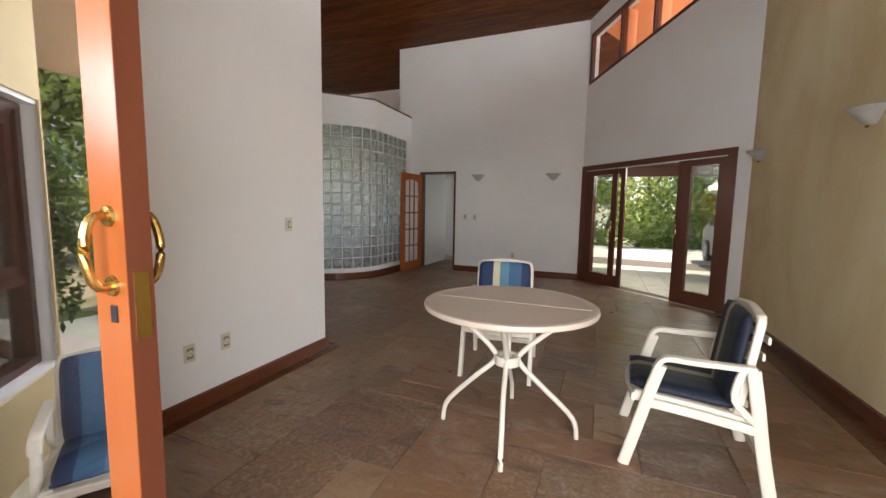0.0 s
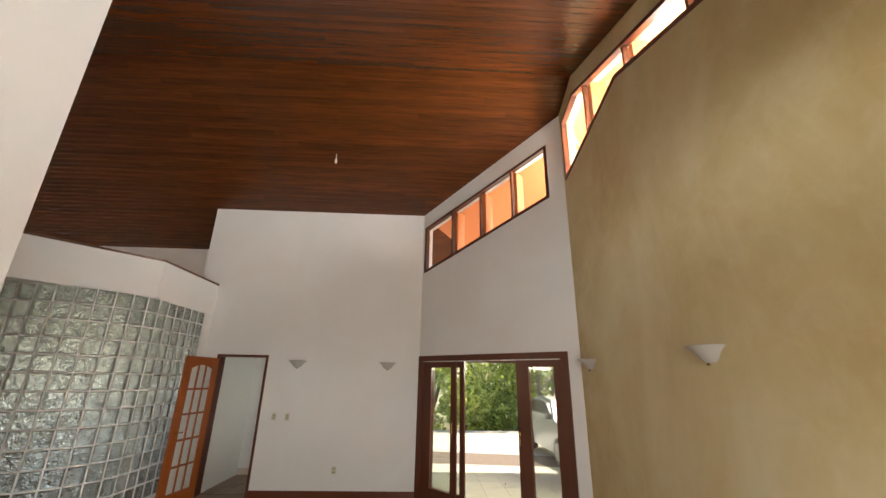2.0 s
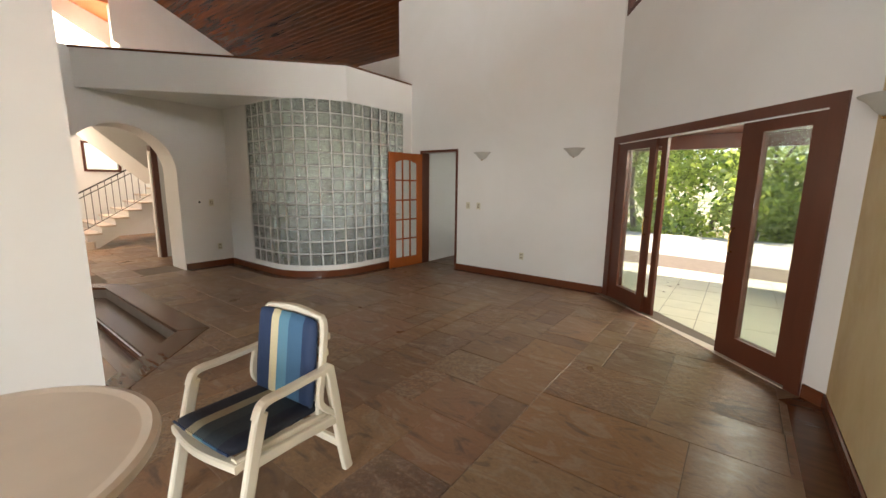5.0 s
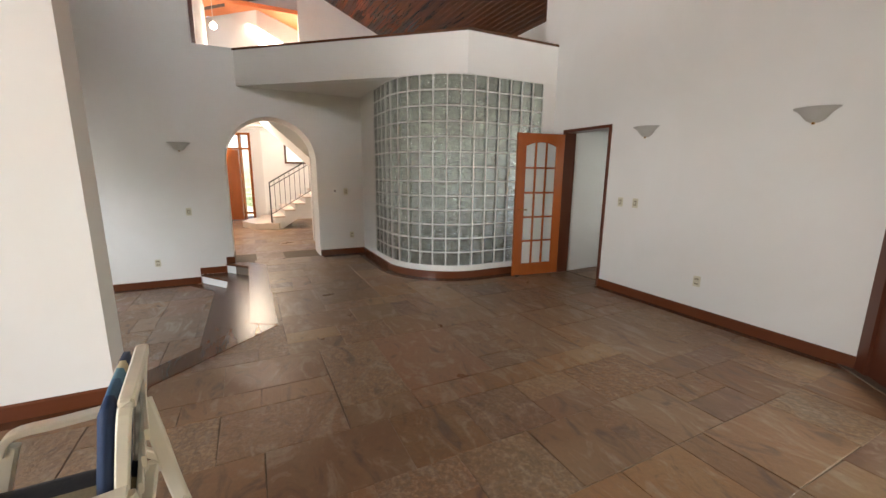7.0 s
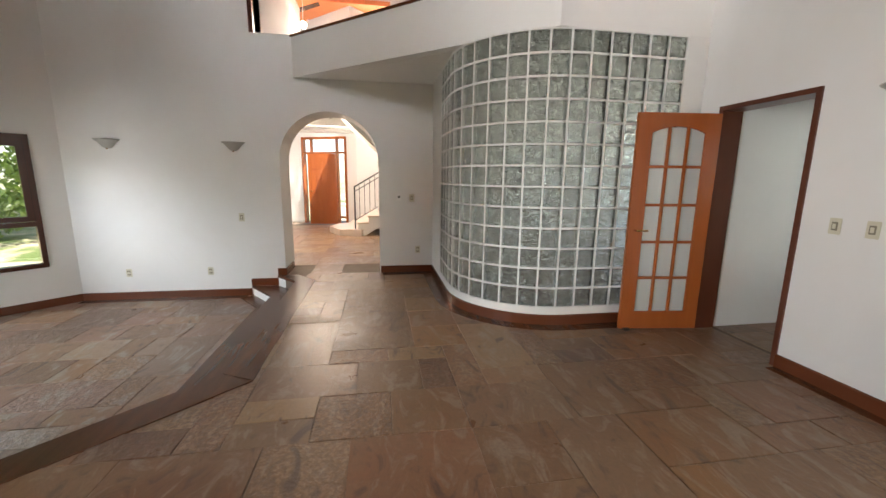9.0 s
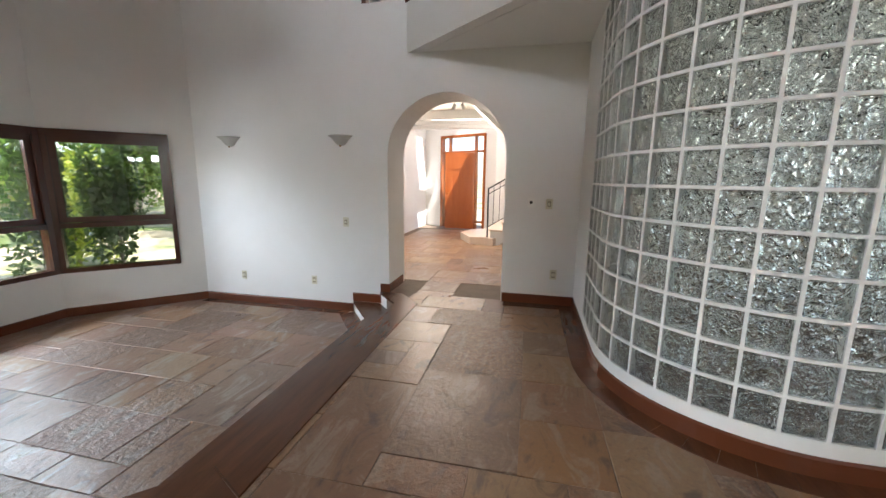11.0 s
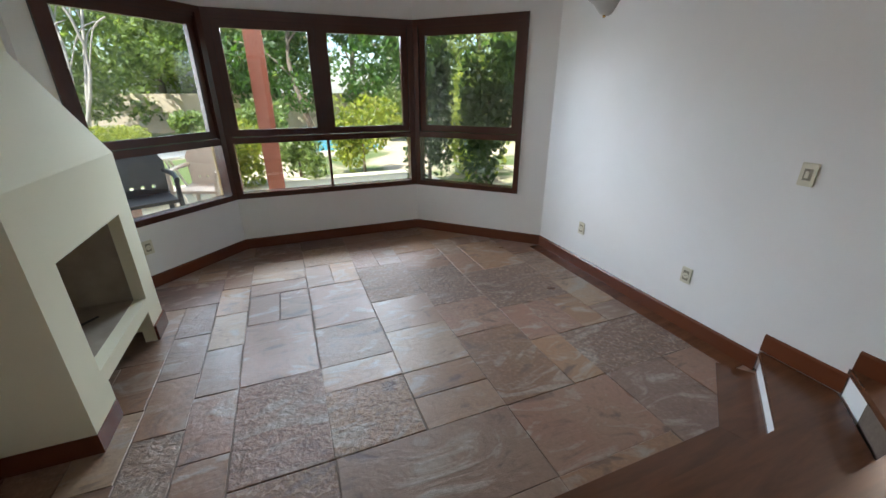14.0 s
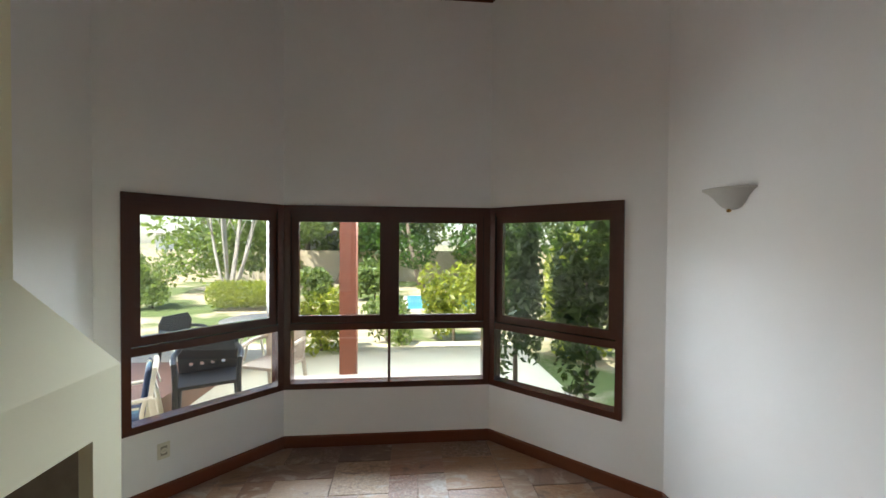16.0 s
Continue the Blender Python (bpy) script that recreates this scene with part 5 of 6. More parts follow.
# underside of the upper flight
structure("upper_flight", slab([[(4.05, 2.83), (5.55, 1.45), (6.6, 1.45), (6.6, 2.83)]], 0.0, 1.5, Matrix.Translation((-8.9, 0, 0)) @ YZ), white_paint, "cream underside of the upper stair flight")
structure("door_frame_side", slab([[(5.12, F0), (5.22, F0), (5.22, 2.12), (6.0, 2.12), (6.0, 2.22), (5.12, 2.22)]], -0.06, 0.14, Matrix.Translation((-8.4, 0, 0)) @ YZ), frame_wood, "dark side door frame")
w6 = thing("window_6", Matrix.Translation((XW, 0, 0)) @ YZ, "small dark-framed stair window", "window", kind="structure")
part("window_frame", ring_bm(4.95, 5.75, 1.75, 2.55, 0.06, -0.03, 0.1), frame_wood, w6, kind="structure")
q = part("pane", boxes((5.01, 5.69, 0.04, 0.045, 1.81, 2.49)), pane_glass, w6, kind="structure")
q.visible_shadow = False
sl = thing("ceiling_spotlight", pose(-9.4, 3.9, 2.80), "small brushed metal spotlight with two heads under the foyer ceiling", "lamp")
part("base", lathe([(0, 0), (0.07, 0), (0.07, -0.02), (0, -0.025)], 20), sconce_mat, sl, smooth=True)
for s_ in (-1, 1):
    part("spot_head", lathe([(0, 0.0), (0.028, 0.0), (0.04, -0.10), (0.03, -0.10), (0, -0.05)], 16), sconce_mat, sl, m=pose(0.03, 0.06 * s_, -0.04, 25 * s_, 20), smooth=True)
# porch roof over the garden door
structure("porch_roof", prism([(-3.5, 8.5), (-0.25, 8.5), (2.05, 6.2), (5.0, 6.2), (5.0, 10.9), (-3.5, 10.9)], 2.45, 2.55), frame_wood, "dark boarded porch roof outside the garden door")
structure("porch_beam", boxes((-3.5, 5.0, 10.85, 11.0, 2.2, 2.449), bevel=0.006), frame_wood, "dark porch beam")



# garden, outside the windows
bm = bmesh.new()
bmesh.ops.create_grid(bm, x_segments=2, y_segments=2, size=400)
bmesh.ops.translate(bm, verts=bm.verts, vec=(0, 0, -0.52))
structure("ground", bm, ground_mat, "sunlit grass and bare earth")
structure("pavement", prism([(-0.8, 8.4), (2.2, 5.9), (9.0, 5.9), (9.0, 11.0), (-3.0, 13.0)], -0.5, -0.036), grout, "bed of the pale square patio tiles")
structure("terrace", prism([(-6.9, -0.52), (-6.9, -4.2), (2.4, -4.2), (2.4, -2.21), (-2.21, -2.21), (-2.21, 0.44), (-2.68, 0.44), (-3.55, -0.52)], -0.5, -0.35), patio_tile, "pale sunlit terrace floor")


def leaf_mesh(blobs, count, size, rng, seed_gap=0.0):
    """Leaves as small folded quads over the shells of ellipsoid blobs."""
    P, F = [], []
    k = 0
    for i in range(count):
        cx, cy, cz, rx, ry, rz = blobs[int(rng.integers(len(blobs)))]
        d = rng.normal(size=3)
        d /= np.linalg.norm(d)
        r = 0.55 + 0.5 * rng.random() ** 0.6
        p = np.array((cx, cy, cz)) + d * r * np.array((rx, ry, rz))
        a = rng.normal(size=3)
        a /= np.linalg.norm(a)
        b_ = np.cross(a, rng.normal(size=3))
        b_ /= np.linalg.norm(b_)
        s = size * (0.6 + 0.8 * rng.random())
        P += [p - a * s, p + b_ * s * 0.45, p + a * s, p - b_ * s * 0.45]
        F.append((k, k + 1, k + 2, k + 3))
        k += 4
    me = bpy.data.meshes.new("crown")
    me.from_pydata([tuple(q) for q in P], [], F)
    return me


def tree(x, y, z, h, r, mat, label, seed, trunk_r=0.12, trunk_mat=None, leaves=2500, size=0.12, low=0.35, name="tree", stems=1, cat="tree"):
    rng = np.random.default_rng(seed)
    t = thing(name, pose(x, y, z), label, cat)
    bmt = bmesh.new()
    tips = []
    for s in range(stems):
        a0 = rng.random() * math.tau
        lean = 0.12 * h if stems == 1 else 0.28 * h
        base = Vector((0.15 * (stems > 1) * math.cos(a0), 0.15 * (stems > 1) * math.sin(a0), -0.1))
        top = Vector((lean * math.cos(a0) * rng.random(), lean * math.sin(a0) * rng.random(), h * 0.8))
        mid = (base + top) / 2 + Vector((rng.normal() * 0.05 * h, rng.normal() * 0.05 * h, 0))
        pts = smooth_line([base, mid, top], 5)
        n = len(pts)
        tmp = tube(pts, [trunk_r * (1 - 0.75 * i / (n - 1)) for i in range(n)], 8)
        me = bpy.data.meshes.new("tmp")
        tmp.to_mesh(me)
        tmp.free()
        bmt.from_mesh(me)
        bpy.data.meshes.remove(me)
        for b_ in range(3):
            st = pts[int(n * (0.4 + 0.15 * b_))]
            ang = rng.random() * math.tau
            en = st + Vector((math.cos(ang) * r * 0.6, math.sin(ang) * r * 0.6, h * 0.18))
            tmp = tube(smooth_line([st, (st + en) / 2 + Vector((0, 0, 0.05 * h)), en], 3), trunk_r * 0.3, 6)
            me = bpy.data.meshes.new("tmp")
            tmp.to_mesh(me)
            tmp.free()
            bmt.from_mesh(me)
            bpy.data.meshes.remove(me)
            tips.append(en)
    part("trunk", bmt, trunk_mat or bark, t, smooth=True)
    blobs = []
    for i in range(14):
        a = rng.random() * math.tau
        q = rng.random() ** 0.5 * r * 0.7
        zz = h * (low + (1 - low) * rng.random())
        s = r * (0.28 + 0.25 * rng.random())
        blobs.append((q * math.cos(a), q * math.sin(a), zz, s, s, s * 0.8))
    me = leaf_mesh(blobs, leaves, size, rng)
    me.materials.append(mat)
    ob = new("crown", me)
    ob.parent = t
    return t


def shrub(x, y, z, rx, ry, h, mat, label, seed, leaves=2500, size=0.05, name="shrub", boxy=False):
    rng = np.random.default_rng(seed)
    t = thing(name, pose(x, y, z), label, "shrub")
    blobs = []
    for i in range(16):
        blobs.append(((rng.random() - 0.5) * 1.3 * rx, (rng.random() - 0.5) * 1.3 * ry, h * (0.25 + 0.55 * rng.random()), rx * 0.38, ry * 0.38, h * 0.24))
    me = leaf_mesh(blobs, leaves, size, rng)
    me.materials.append(mat)
    ob = new("crown", me)
    ob.parent = t
    part("stem", tube([(0, 0, -0.05), (0.02, 0.01, h * 0.6)], [0.04, 0.015], 6), bark, t)
    return t


GZ = -0.52
# dense shrubs just outside the bay's west window
shrub(-6.98, -1.15, GZ, 0.42, 0.42, 2.75, leaf_glossy, "tall dark glossy shrub close outside the bay window", 3, 2500, 0.06)
shrub(-6.2, -1.55, GZ, 0.40, 0.40, 2.6, leaf_glossy, "tall dark shrub beside the bay window", 4, 2300, 0.06)
shrub(-8.0, -3.6, GZ, 0.8, 0.8, 2.6, leaf_yellow, "light green shrub behind the dark ones", 5, 3500, 0.07)
shrub(-5.75, -4.6, GZ, 0.75, 0.7, 1.75, leaf_yellow, "flowering yellow-green shrub at the terrace", 6, 3000, 0.06)
shrub(-3.25, -3.7, GZ, 0.65, 0.55, 1.35, leaf_yellow, "low yellow-green shrub behind the terracotta post", 7, 2500, 0.05)
shrub(-4.4, -4.3, GZ, 0.5, 0.5, 1.1, leaf_mid, "low green shrub at the terrace edge", 12, 2000, 0.05)
hb = thing("clipped_hedge", pose(0.3, -9.2, GZ), "clipped flat-topped yellow-green hedge on the lawn", "hedge")
rng_h = np.random.default_rng(8)
me_h = leaf_mesh([((k - 2.5) * 0.3, 0, 0.5, 0.32, 0.55, 0.42) for k in range(6)], 7000, 0.04, rng_h)
me_h.materials.append(leaf_yellow)
ob_h = new("crown", me_h)
ob_h.parent = hb
shrub(3.2, -9.6, GZ, 0.9, 0.8, 1.6, leaf_mid, "loose green shrub on the lawn", 9, 3000, 0.06)
for i, (x, y, h, r, mt, lb) in enumerate(((-9.5, -13, 7, 3.2, leaf_dark, "large dark leafy garden tree"), (-5.5, -15, 7.5, 3.4, leaf_dark, "broad green tree at the end of the lawn"), (-13.5, -9, 6.5, 3.0, leaf_mid, "green tree beside the lawn"), (-1.2, -17, 6.5, 2.6, leaf_mid, "green tree behind the garden wall"), (-17, -14, 8, 4, leaf_dark, "tall dark tree far behind"), (3.5, -15, 6, 3, leaf_mid, "light green tree beyond the wall"))):
    tree(x, y, GZ, h, r, mt, lb, 20 + i, 0.16, leaves=8000, size=0.12, low=0.22)
for i, (x, y, h, r, mt) in enumerate(((-12.0, -20, 9, 4.2, leaf_mid), (-7.5, -19, 9.5, 4.2, leaf_mid), (-3.2, -20, 9, 4, leaf_dark), (0.8, -19.5, 7, 3, leaf_mid), (-20, -8, 9, 4.2, leaf_mid), (-14, -4.5, 7, 3, leaf_mid), (-16, -17, 9, 4, leaf_bright))):
    tree(x, y, GZ, h, r, mt, "tall leafy tree in the bank behind the garden", 120 + i, 0.2, leaves=7000, size=0.16, low=0.12)
tree(1.6, -11.3, GZ, 7.5, 1.6, leaf_mid, "pale many-stemmed tree by the garden wall", 31, 0.07, pale_bark, 1200, 0.12, 0.65, stems=7)
structure("garden_wall", boxes((-24, 12, -18.2, -18.0, GZ, 1.15)), outer_wall_mat, "beige rendered garden wall")
for i, (x, y, w_, h) in enumerate(((-8.6, -10.9, 1.0, 1.9), (-3.6, -11.2, 0.9, 1.5), (-1.4, -11.3, 0.7, 1.2), (5.2, -11.0, 0.9, 1.8))):
    shrub(x, y, GZ, w_, 0.6, h, leaf_mid, "leafy shrub at the end of the lawn", 60 + i, 2500, 0.09)
# north side: bank of greenery
for i, (x, y, h, r, mt) in enumerate(((-2.5, 21, 6, 3.5, leaf_bright), (1.5, 20, 5.5, 3.4, leaf_bright), (5.5, 21, 6, 3.4, leaf_bright), (9.5, 20, 6, 3.5, leaf_bright), (13, 17, 6, 3.5, leaf_mid), (0, 25, 9, 4, leaf_dark), (7, 25, 9, 4, leaf_dark), (14, 23, 9, 4, leaf_dark), (12, 12, 6, 3, leaf_mid), (10, 8.5, 6.5, 3, leaf_dark))):
    tree(x, y, GZ, h, r, mt, "leafy green tree in the bank beyond the driveway", 50 + i, 0.14, leaves=8000, size=0.13, low=0.03)
post = thing("porch_post", pose(-3.97, -2.04, -0.35), "terracotta-painted square porch post outside the bay", "post", kind="structure")
part("shaft", boxes((-0.11, 0.11, -0.11, 0.11, 0, 3.4), bevel=0.006), terracotta, post)
# eaves outside the high windows, in the planes of the roof
def eaves(name, quads):
    bm = bmesh.new()
    for q in quads:
        lo = [bm.verts.new((x, y, roof_z(y) - 0.03)) for x, y in q]
        hi = [bm.verts.new((x, y, roof_z(y) - 0.005)) for x, y in q]
        bm.faces.new(lo)
        bm.faces.new(hi)
        for a in range(len(q)):
            b_ = (a + 1) % len(q)
            bm.faces.new((lo[a], lo[b_], hi[b_], hi[a]))
    structure(name, bm, peach, "peach-painted eaves boards and sunlit-toned gallery lining")


eaves("eaves_northeast", [[(-0.15, 8.40), (1.95, 6.30), (3.0, 7.35), (0.9, 9.45)]])
eaves("eaves_east", [[(1.93, 0.0), (3.4, 0.0), (3.4, 5.5), (1.93, 5.5)], [(1.93, 5.5), (3.4, 5.5), (3.4, 6.9), (2.6, 6.9), (1.93, 6.25)]])


# peach sheet added under the gallery's dark boards, giving them a sunlit colour
eaves("gallery_lining", [[(-10.6, 3.25), (-6.95, 3.25), (-6.95, 5.27), (-10.6, 5.27)]])

# things outside the windows
def resin_chair(m, mat, label):
    c = thing("garden_chair", m, label, "chair", "terrace chairs")
    part("seat", slab([[(-0.24, -0.22), (0.24, -0.22), (0.22, 0.22), (-0.22, 0.22)]], 0.0, 0.03, pose(0, 0, 0.41, 90)), mat, c)
    loops = [[(-0.24, 0.42), (0.24, 0.42), (0.26, 0.75), (0.2, 0.86), (-0.2, 0.86), (-0.26, 0.75)]]
    for k in range(4):
        loops.append([(-0.16 + 0.09 * k, 0.50), (-0.13 + 0.09 * k, 0.50), (-0.13 + 0.09 * k, 0.53), (-0.16 + 0.09 * k, 0.53)])
    part("backrest", slab(loops, 0.20, 0.225), mat, c)
    for sx in (-1, 1):
        part("leg", tube([(0.25 * sx, -0.24, 0.0), (0.24 * sx, -0.2, 0.45), (0.25 * sx, -0.18, 0.62)], [0.018, 0.024, 0.024], 8), mat, c)
        part("leg", tube([(0.25 * sx, 0.27, 0.0), (0.23 * sx, 0.21, 0.45)], [0.018, 0.026], 8), mat, c)
        part("armrest", tube(smooth_line([(0.25 * sx, -0.2, 0.62), (0.27 * sx, 0.0, 0.65), (0.24 * sx, 0.22, 0.66)], 4), 0.024, 8), mat, c)


TZ = -0.35
resin_chair(pose(-2.66, -0.92, TZ, 0, 0, 205) @ Matrix.Scale(1.15, 4), grey_wicker, "black moulded garden chair on the sunny terrace")
resin_chair(pose(-3.15, -1.45, TZ, 0, 0, 160) @ Matrix.Scale(1.12, 4), beige_plastic, "beige moulded garden chair on the sunny terrace")
resin_chair(pose(-1.55, -2.6, TZ, 0, 0, 250), grey_wicker, "dark garden chair beside the terrace table")
chair(pose(-2.36, -0.22, TZ, 0, 0, 120), "white moulded plastic garden armchair on the terrace outside")
cushion(pose(-2.36, -0.22, TZ, 0, 0, 120), "bright blue striped cushion on the terrace armchair", stripe_fabric, stripe_fabric)
tt = thing("terrace_table", pose(-2.4, -2.9, TZ), "pale round terrace table near the dark chairs", "table")
part("tabletop", lathe([(0, 0.70), (0.5, 0.70), (0.5, 0.73), (0, 0.73)], 32), cream_plastic, tt)
for k in range(4):
    a = math.radians(45 + 90 * k)
    part("leg", tube([(0.1 * math.cos(a), 0.1 * math.sin(a), 0.70), (0.38 * math.cos(a), 0.38 * math.sin(a), 0.0)], 0.02, 8), cream_plastic, tt)
structure("terrace_roof", prism([(-6.9, -0.6), (-6.9, -2.35), (3.2, -2.35), (3.2, 0.44), (-2.3, 0.44), (-2.3, -0.6)], 3.05, 3.15), soffit_wood, "boarded roof over the terrace and the entrance porch")
structure("window_ledge_outside", prism([(-5.66, -0.52), (-3.54, -0.52), (-3.40, -0.85), (-5.80, -0.85)], 0.08, 0.16), marble, "pale stone ledge outside the bay window")
nb = thing("neighbour_house", pose(3.0, -24.0, GZ), "white neighbour house with a flat pale roof beyond the garden wall", "house")
part("wall", boxes((-7, 7, -3, 3, 0, 2.6)), white_plaster, nb)
part("roof", boxes((-7.4, 7.4, -3.5, 3.5, 2.6, 2.85)), ceiling_white, nb)
part("window", boxes((-4, -2.5, 3.0, 3.03, 1.0, 2.0)), dark_plastic, nb)
part("window", boxes((1, 2.5, 3.0, 3.03, 1.0, 2.0)), dark_plastic, nb)
structure("pool_edge", boxes((-7.4, -4.6, -12.0, -8.6, GZ - 0.05, GZ + 0.04)), patio_tile, "pale stone pool surround")
structure("pool_water", boxes((-7.2, -4.8, -11.8, -8.8, GZ, GZ + 0.045)), water_mat, "blue pool water")

car = thing("parked_car", pose(3.7, 12.0, -0.06), "pale grey hatchback parked on the driveway beyond the garden door", "car")


def car_body():
    prof = [(-2.0, 0.25), (-2.03, 0.55), (-1.85, 0.78), (-0.95, 0.95), (-0.35, 1.38), (0.3, 1.46), (1.2, 1.42), (1.75, 1.0), (1.95, 0.92), (1.98, 0.3), (1.6, 0.22), (-1.6, 0.22)]
    bm = slab([prof], -0.82, 0.82, pose(0, 0, 0, 0, 0, 90))
    for v_ in bm.verts:
        if v_.co.z > 1.0:
            v_.co.x *= 0.82
    return bm


part("body", car_body(), car_paint, car)
part("side_windows", slab([[(-0.75, 0.97), (-0.28, 1.31), (0.3, 1.38), (1.1, 1.34), (1.45, 1.02)]], -0.80, 0.80, pose(0, 0, 0, 0, 0, 90)), dark_plastic, car, "dark side windows")
for sx in (-1, 1):
    for y in (-1.25, 1.3):
        wh = part("wheel", lathe([(0.0, -0.09), (0.20, -0.09), (0.29, -0.10), (0.31, -0.07), (0.31, 0.07), (0.29, 0.10), (0.20, 0.09), (0, 0.09)], 28), dark_plastic, car, "black tyre", m=pose(0.78 * sx, y, 0.31, 0, 90), smooth=True)
        part("rim", lathe([(0, 0.095 * sx), (0.19, 0.10 * sx), (0.19, 0.105 * sx), (0, 0.12 * sx)], 20), sconce_mat, wh)
    part("wing_mirror", boxes((0.86 * sx - 0.09, 0.86 * sx + 0.09, -0.72, -0.62, 0.95, 1.08), bevel=0.02), dark_plastic, car, "black wing mirror")
    part("headlight", boxes((0.6 * sx - 0.15, 0.6 * sx + 0.15, -2.035, -1.9, 0.62, 0.76), bevel=0.01), frosted, car)
structure("driveway", prism([(-6, 11.6), (9, 9.2), (20, 9.2), (20, 17.5), (-8, 17.5)], -0.5, -0.09), bright_gravel, "sunlit pale driveway")
# the shadow across the driveway, laid as a darker band
structure("driveway_band", prism([(-3.0, 10.9), (-0.4, 10.3), (0.9, 9.9), (9, 9.6), (9, 10.9), (-3.0, 11.9)], -0.5, -0.07), shadow_grey, "grey band painting a shadow on the driveway beside the patio")

pv = random.Random(5)
for k in range(26):
    lx, ly = pv.uniform(-0.6, 2.4), pv.uniform(7.6, 9.6)
    if lx + ly > 8.6:
        d_ = thing("dry_leaf", pose(lx, ly, -0.026, pv.uniform(-8, 8), pv.uniform(-8, 8), pv.uniform(0, 360)), "small curled brown dry leaf on the patio tiles", "leaf", "dry leaves")
        part("blade", slab([[(-0.04, 0), (-0.01, 0.018), (0.035, 0.0), (-0.01, -0.018)]], 0, 0.003, pose(0, 0, 0.004, 90)), bark, d_)


gp = thing("pendant_globe", pose(-10.0, 3.42, 4.66), "lit white glass globe lamp on a cord above the gallery", "pendant lamp")
part("globe", lathe([(0.07 * math.sin(a), -0.07 * math.cos(a)) for a in np.linspace(0, math.pi, 13)], 24), globe_mat, gp, smooth=True)
part("cord", tube([(0, 0, 0.065), (0, 0, roof_z(3.42) - 4.66)], 0.006, 6), cable_mat, gp)


# floor stones, laid in random bond
def clip(poly, keep):
    for px, py, nx, ny in keep:
        out = []
        for (ax, ay), (bx, by) in zip(poly, poly[1:] + poly[:1]):
            da, db = (ax - px) * nx + (ay - py) * ny, (bx - px) * nx + (by - py) * ny
            if da >= 0:
                out.append((ax, ay))
            if da * db < 0:
                t = da / (da - db)
                out.append((ax + (bx - ax) * t, ay + (by - ay) * t))
        poly = out
        if len(poly) < 3:
            return None
    return poly


def lay(x0, x1, y0, y1, unit, rng):
    nx, ny = int(round((x1 - x0) / unit)), int(round((y1 - y0) / unit))
    used = np.zeros((nx, ny), bool)
    sizes = ((3, 2), (2, 3), (2, 2), (3, 3), (2, 1), (1, 2), (3, 1), (4, 2), (2, 2), (4, 3), (1, 1))
    out = []
    for j in range(ny):
        for i in range(nx):
            if used[i, j]:
                continue
            order = list(rng.permutation(len(sizes) - 1)) + [len(sizes) - 1]
            for k in order:
                w, h = sizes[int(k)]
                if i + w <= nx and j + h <= ny and not used[i:i + w, j:j + h].any():
                    used[i:i + w, j:j + h] = True
                    out.append((x0 + i * unit, x0 + (i + w) * unit, y0 + j * unit, y0 + (j + h) * unit))
                    break
    return out


def stone_bm(poly, z, rng):
    cx, cy = sum(p_[0] for p_ in poly) / len(poly), sum(p_[1] for p_ in poly) / len(poly)
    area = sum(a[0] * b_[1] - b_[0] * a[1] for a, b_ in zip(poly, poly[1:] + poly[:1])) / 2
    if abs(area) < 0.006:
        return None, None
    bm = bmesh.new()
    local = [(x - cx, y - cy) for x, y in poly]
    a, c = inset(local, 0.0018), inset(local, 0.005)
    dz = rng.normal() * 0.0006
    rings = [[bm.verts.new((x, y, h)) for x, y in lp] for lp, h in ((a, -0.07), (a, -0.002 + dz), (c, dz))]
    for r0, r1 in zip(rings, rings[1:]):
        for i in range(len(r0)):
            j = (i + 1) % len(r0)
            bm.faces.new((r0[i], r0[j], r1[j], r1[i]))
    bm.faces.new(rings[-1])
    return bm, (cx, cy)


def paving(name, label, cells, z, clipper, rng, mat=stone_mat):
    root = thing(name, pose(0, 0, 0), label, "floor", kind="structure")
    for x0, x1, y0, y1 in cells:
        jx = [rng.normal() * 0.003 for _ in range(8)]
        poly = [(x0 + jx[0], y0 + jx[1]), (x1 + jx[2], y0 + jx[3]), (x1 + jx[4], y1 + jx[5]), (x0 + jx[6], y1 + jx[7])]
        poly = clipper(poly, (x0 + x1) / 2, (y0 + y1) / 2)
        if not poly:
            continue
        bm, c = stone_bm(poly, z, rng)
        if bm is None:
            continue
        part("stone", bm, mat, root, kind="structure", m=pose(c[0], c[1], z))


rng = np.random.default_rng(11)
R2 = math.sqrt(0.5)


def clip_low(poly, cx, cy):
    return clip(poly, [(-6.66, 0, 1, 0), (-2.5, 0, -1, 0), (0, -0.34, 0, 1), (-6.66, 0.74, R2, R2), (-2.58, 0.69, -R2, R2), (0, 3.5, 0, -1)])


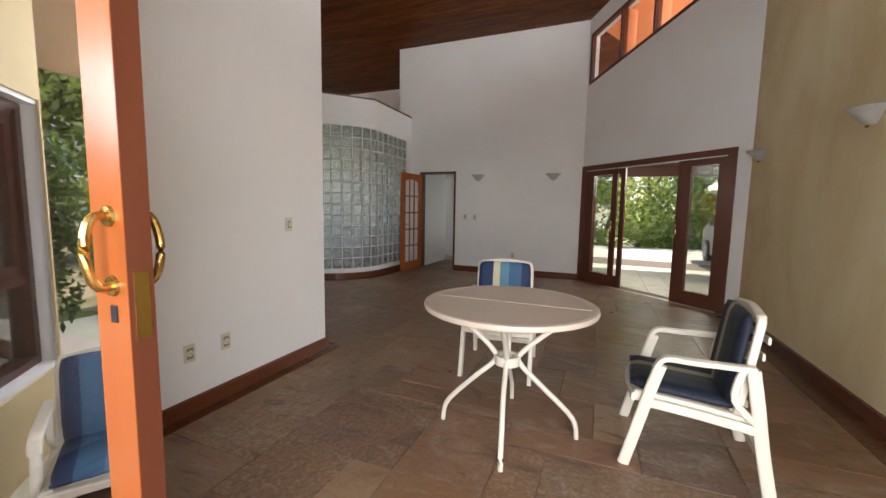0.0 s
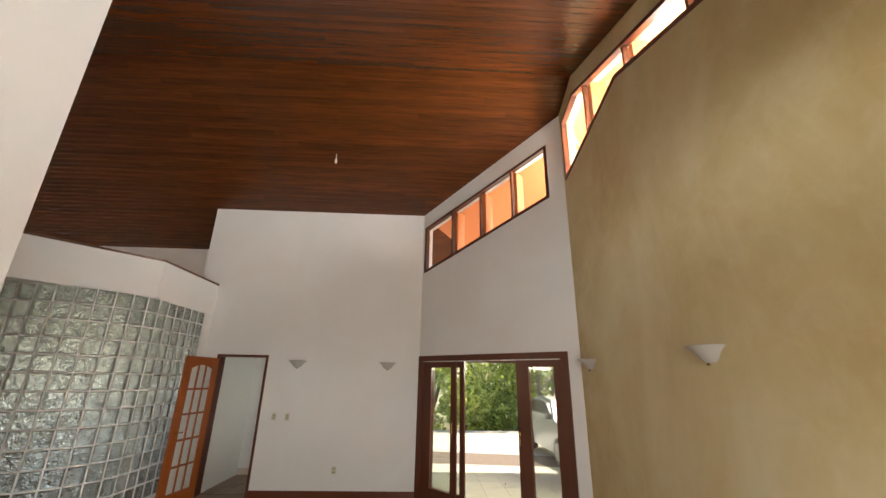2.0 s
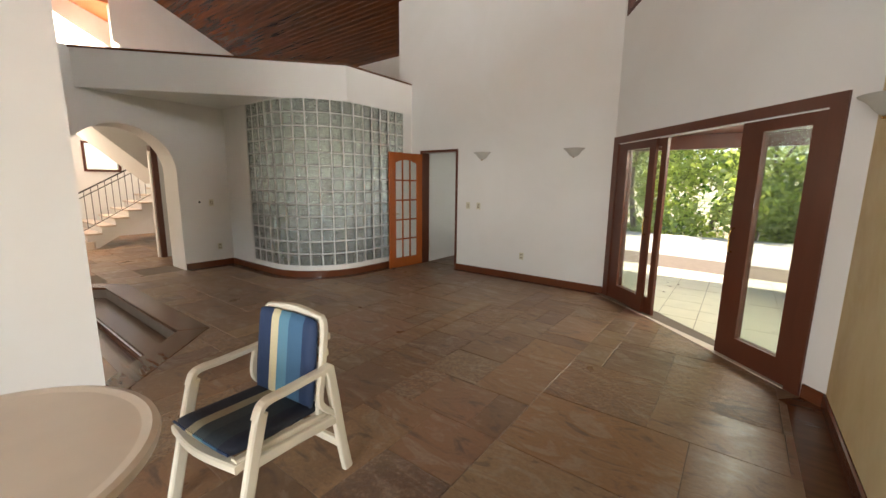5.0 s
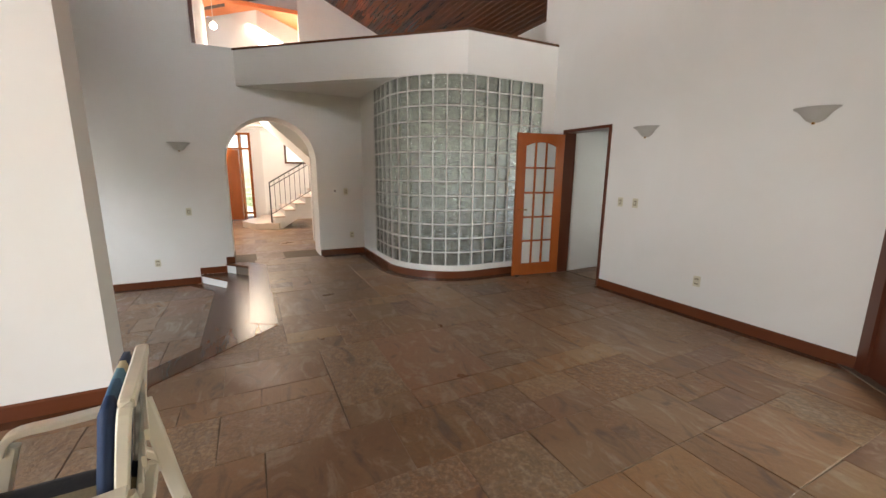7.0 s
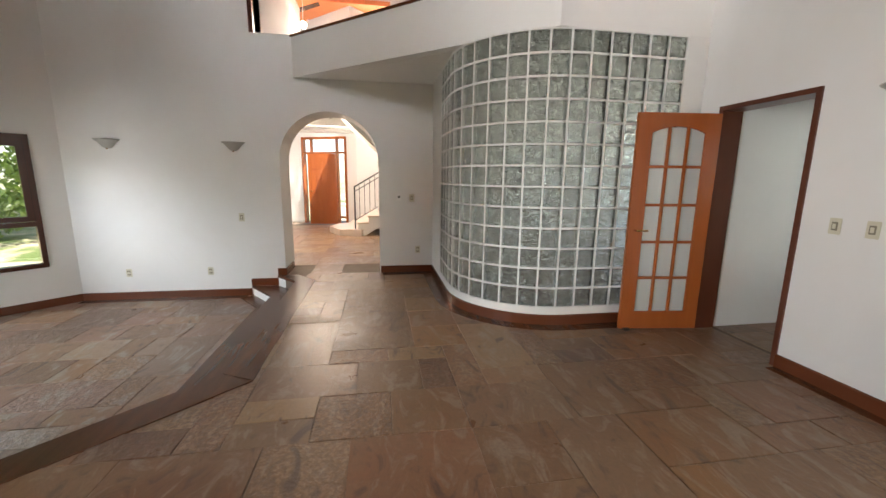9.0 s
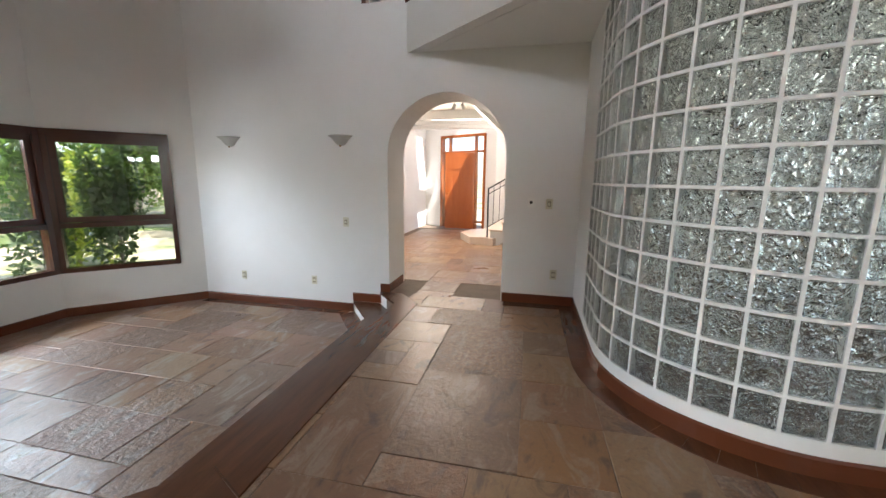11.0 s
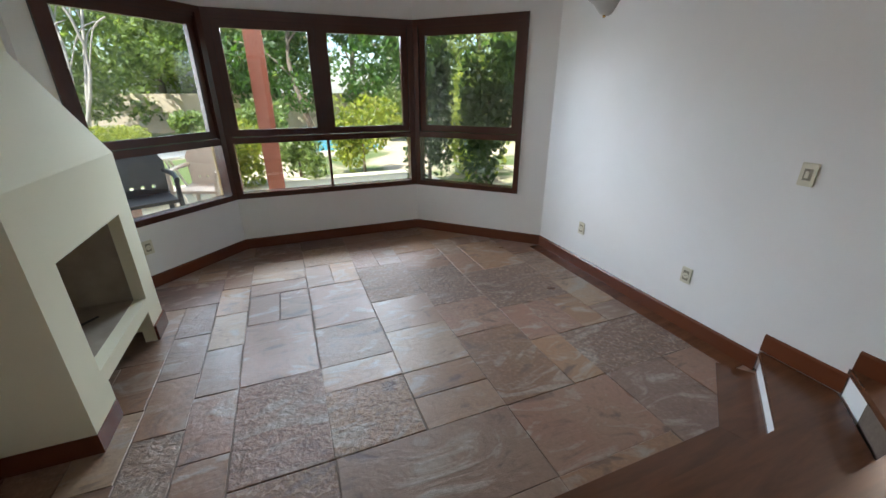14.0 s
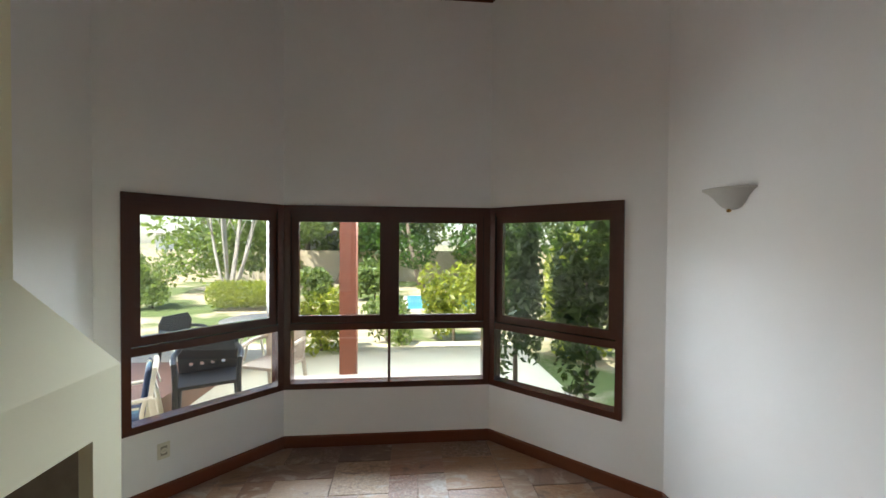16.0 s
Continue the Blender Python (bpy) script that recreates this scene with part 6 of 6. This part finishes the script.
def clip_up(poly, cx, cy):
    if cx < -3.42:
        keep = [(0, 3.85, 0, 1)]
    else:
        keep = [(-3.40, 3.85, R2, R2)]
    keep += [(0.73, 7.09, -R2, -R2), (0, 8.36, 0, -1), (1.75, 0, -1, 0)]
    if cx > -2.5 and cy < 2.95:
        keep = keep[1:]
        keep.append((-2.40, 0, 1, 0))
    return clip(poly, keep)


low_cells = [c for c in lay(-6.7, -2.5, -0.5, 3.7, 0.23, rng)]
up_cells = [c for c in lay(-6.7, 1.9, 0.46, 8.62, 0.24, rng) if not (c[1] < -3.3 and c[3] < 3.8) and not (c[1] < -2.4 and c[3] < 2.9) and not (c[1] < -4.25 and c[2] > 7.0)
            and not (c[1] < -5.0 and c[2] > 6.0)]
out_cells = [c for c in lay(-13.1, -6.7, 2.2, 7.0, 0.24, rng) if not (c[1] > -7.3 and (c[2] < 3.55 or c[3] > 4.95))]
pas_cells = lay(-4.1, -1.3, 8.4, 9.8, 0.2, rng)
paving("floor_low", "varnished slate paving of the sunken room", low_cells, LOW, clip_low, rng, low_stone_mat)
paving("floor", "varnished brown slate paving of the hall", up_cells, F0, clip_up, rng)
paving("floor_foyer", "sunlit slate paving of the foyer", out_cells, F0, lambda p_, a, b_: p_, rng)
paving("floor_passage", "slate paving of the passage", pas_cells, F0, lambda p_, a, b_: p_, rng)
patio = thing("patio_tiles", pose(0, 0, 0), "pale yellowish square patio tiles scattered with dry leaves", "floor", kind="structure")
TILE = 0.405
for i in range(-6, 14):
    for j in range(0, 13):
        x, y = i * TILE, 6.05 + j * TILE
        poly = clip([(x, y), (x + TILE - 0.006, y), (x + TILE - 0.006, y + TILE - 0.006), (x, y + TILE - 0.006)], [(0.0, 8.09, R2, R2), (0.0, 10.9, -0.1, -1.0), (0.0, 8.41, R2, R2) if x < -0.3 else (0.0, 0.0, 0.0, 1.0)])
        if not poly or (x < -0.5 and y < 8.4):
            continue
        part("tile", prism(poly, -0.05, -0.03 + rng.normal() * 0.0006), patio_tile, patio, kind="structure")
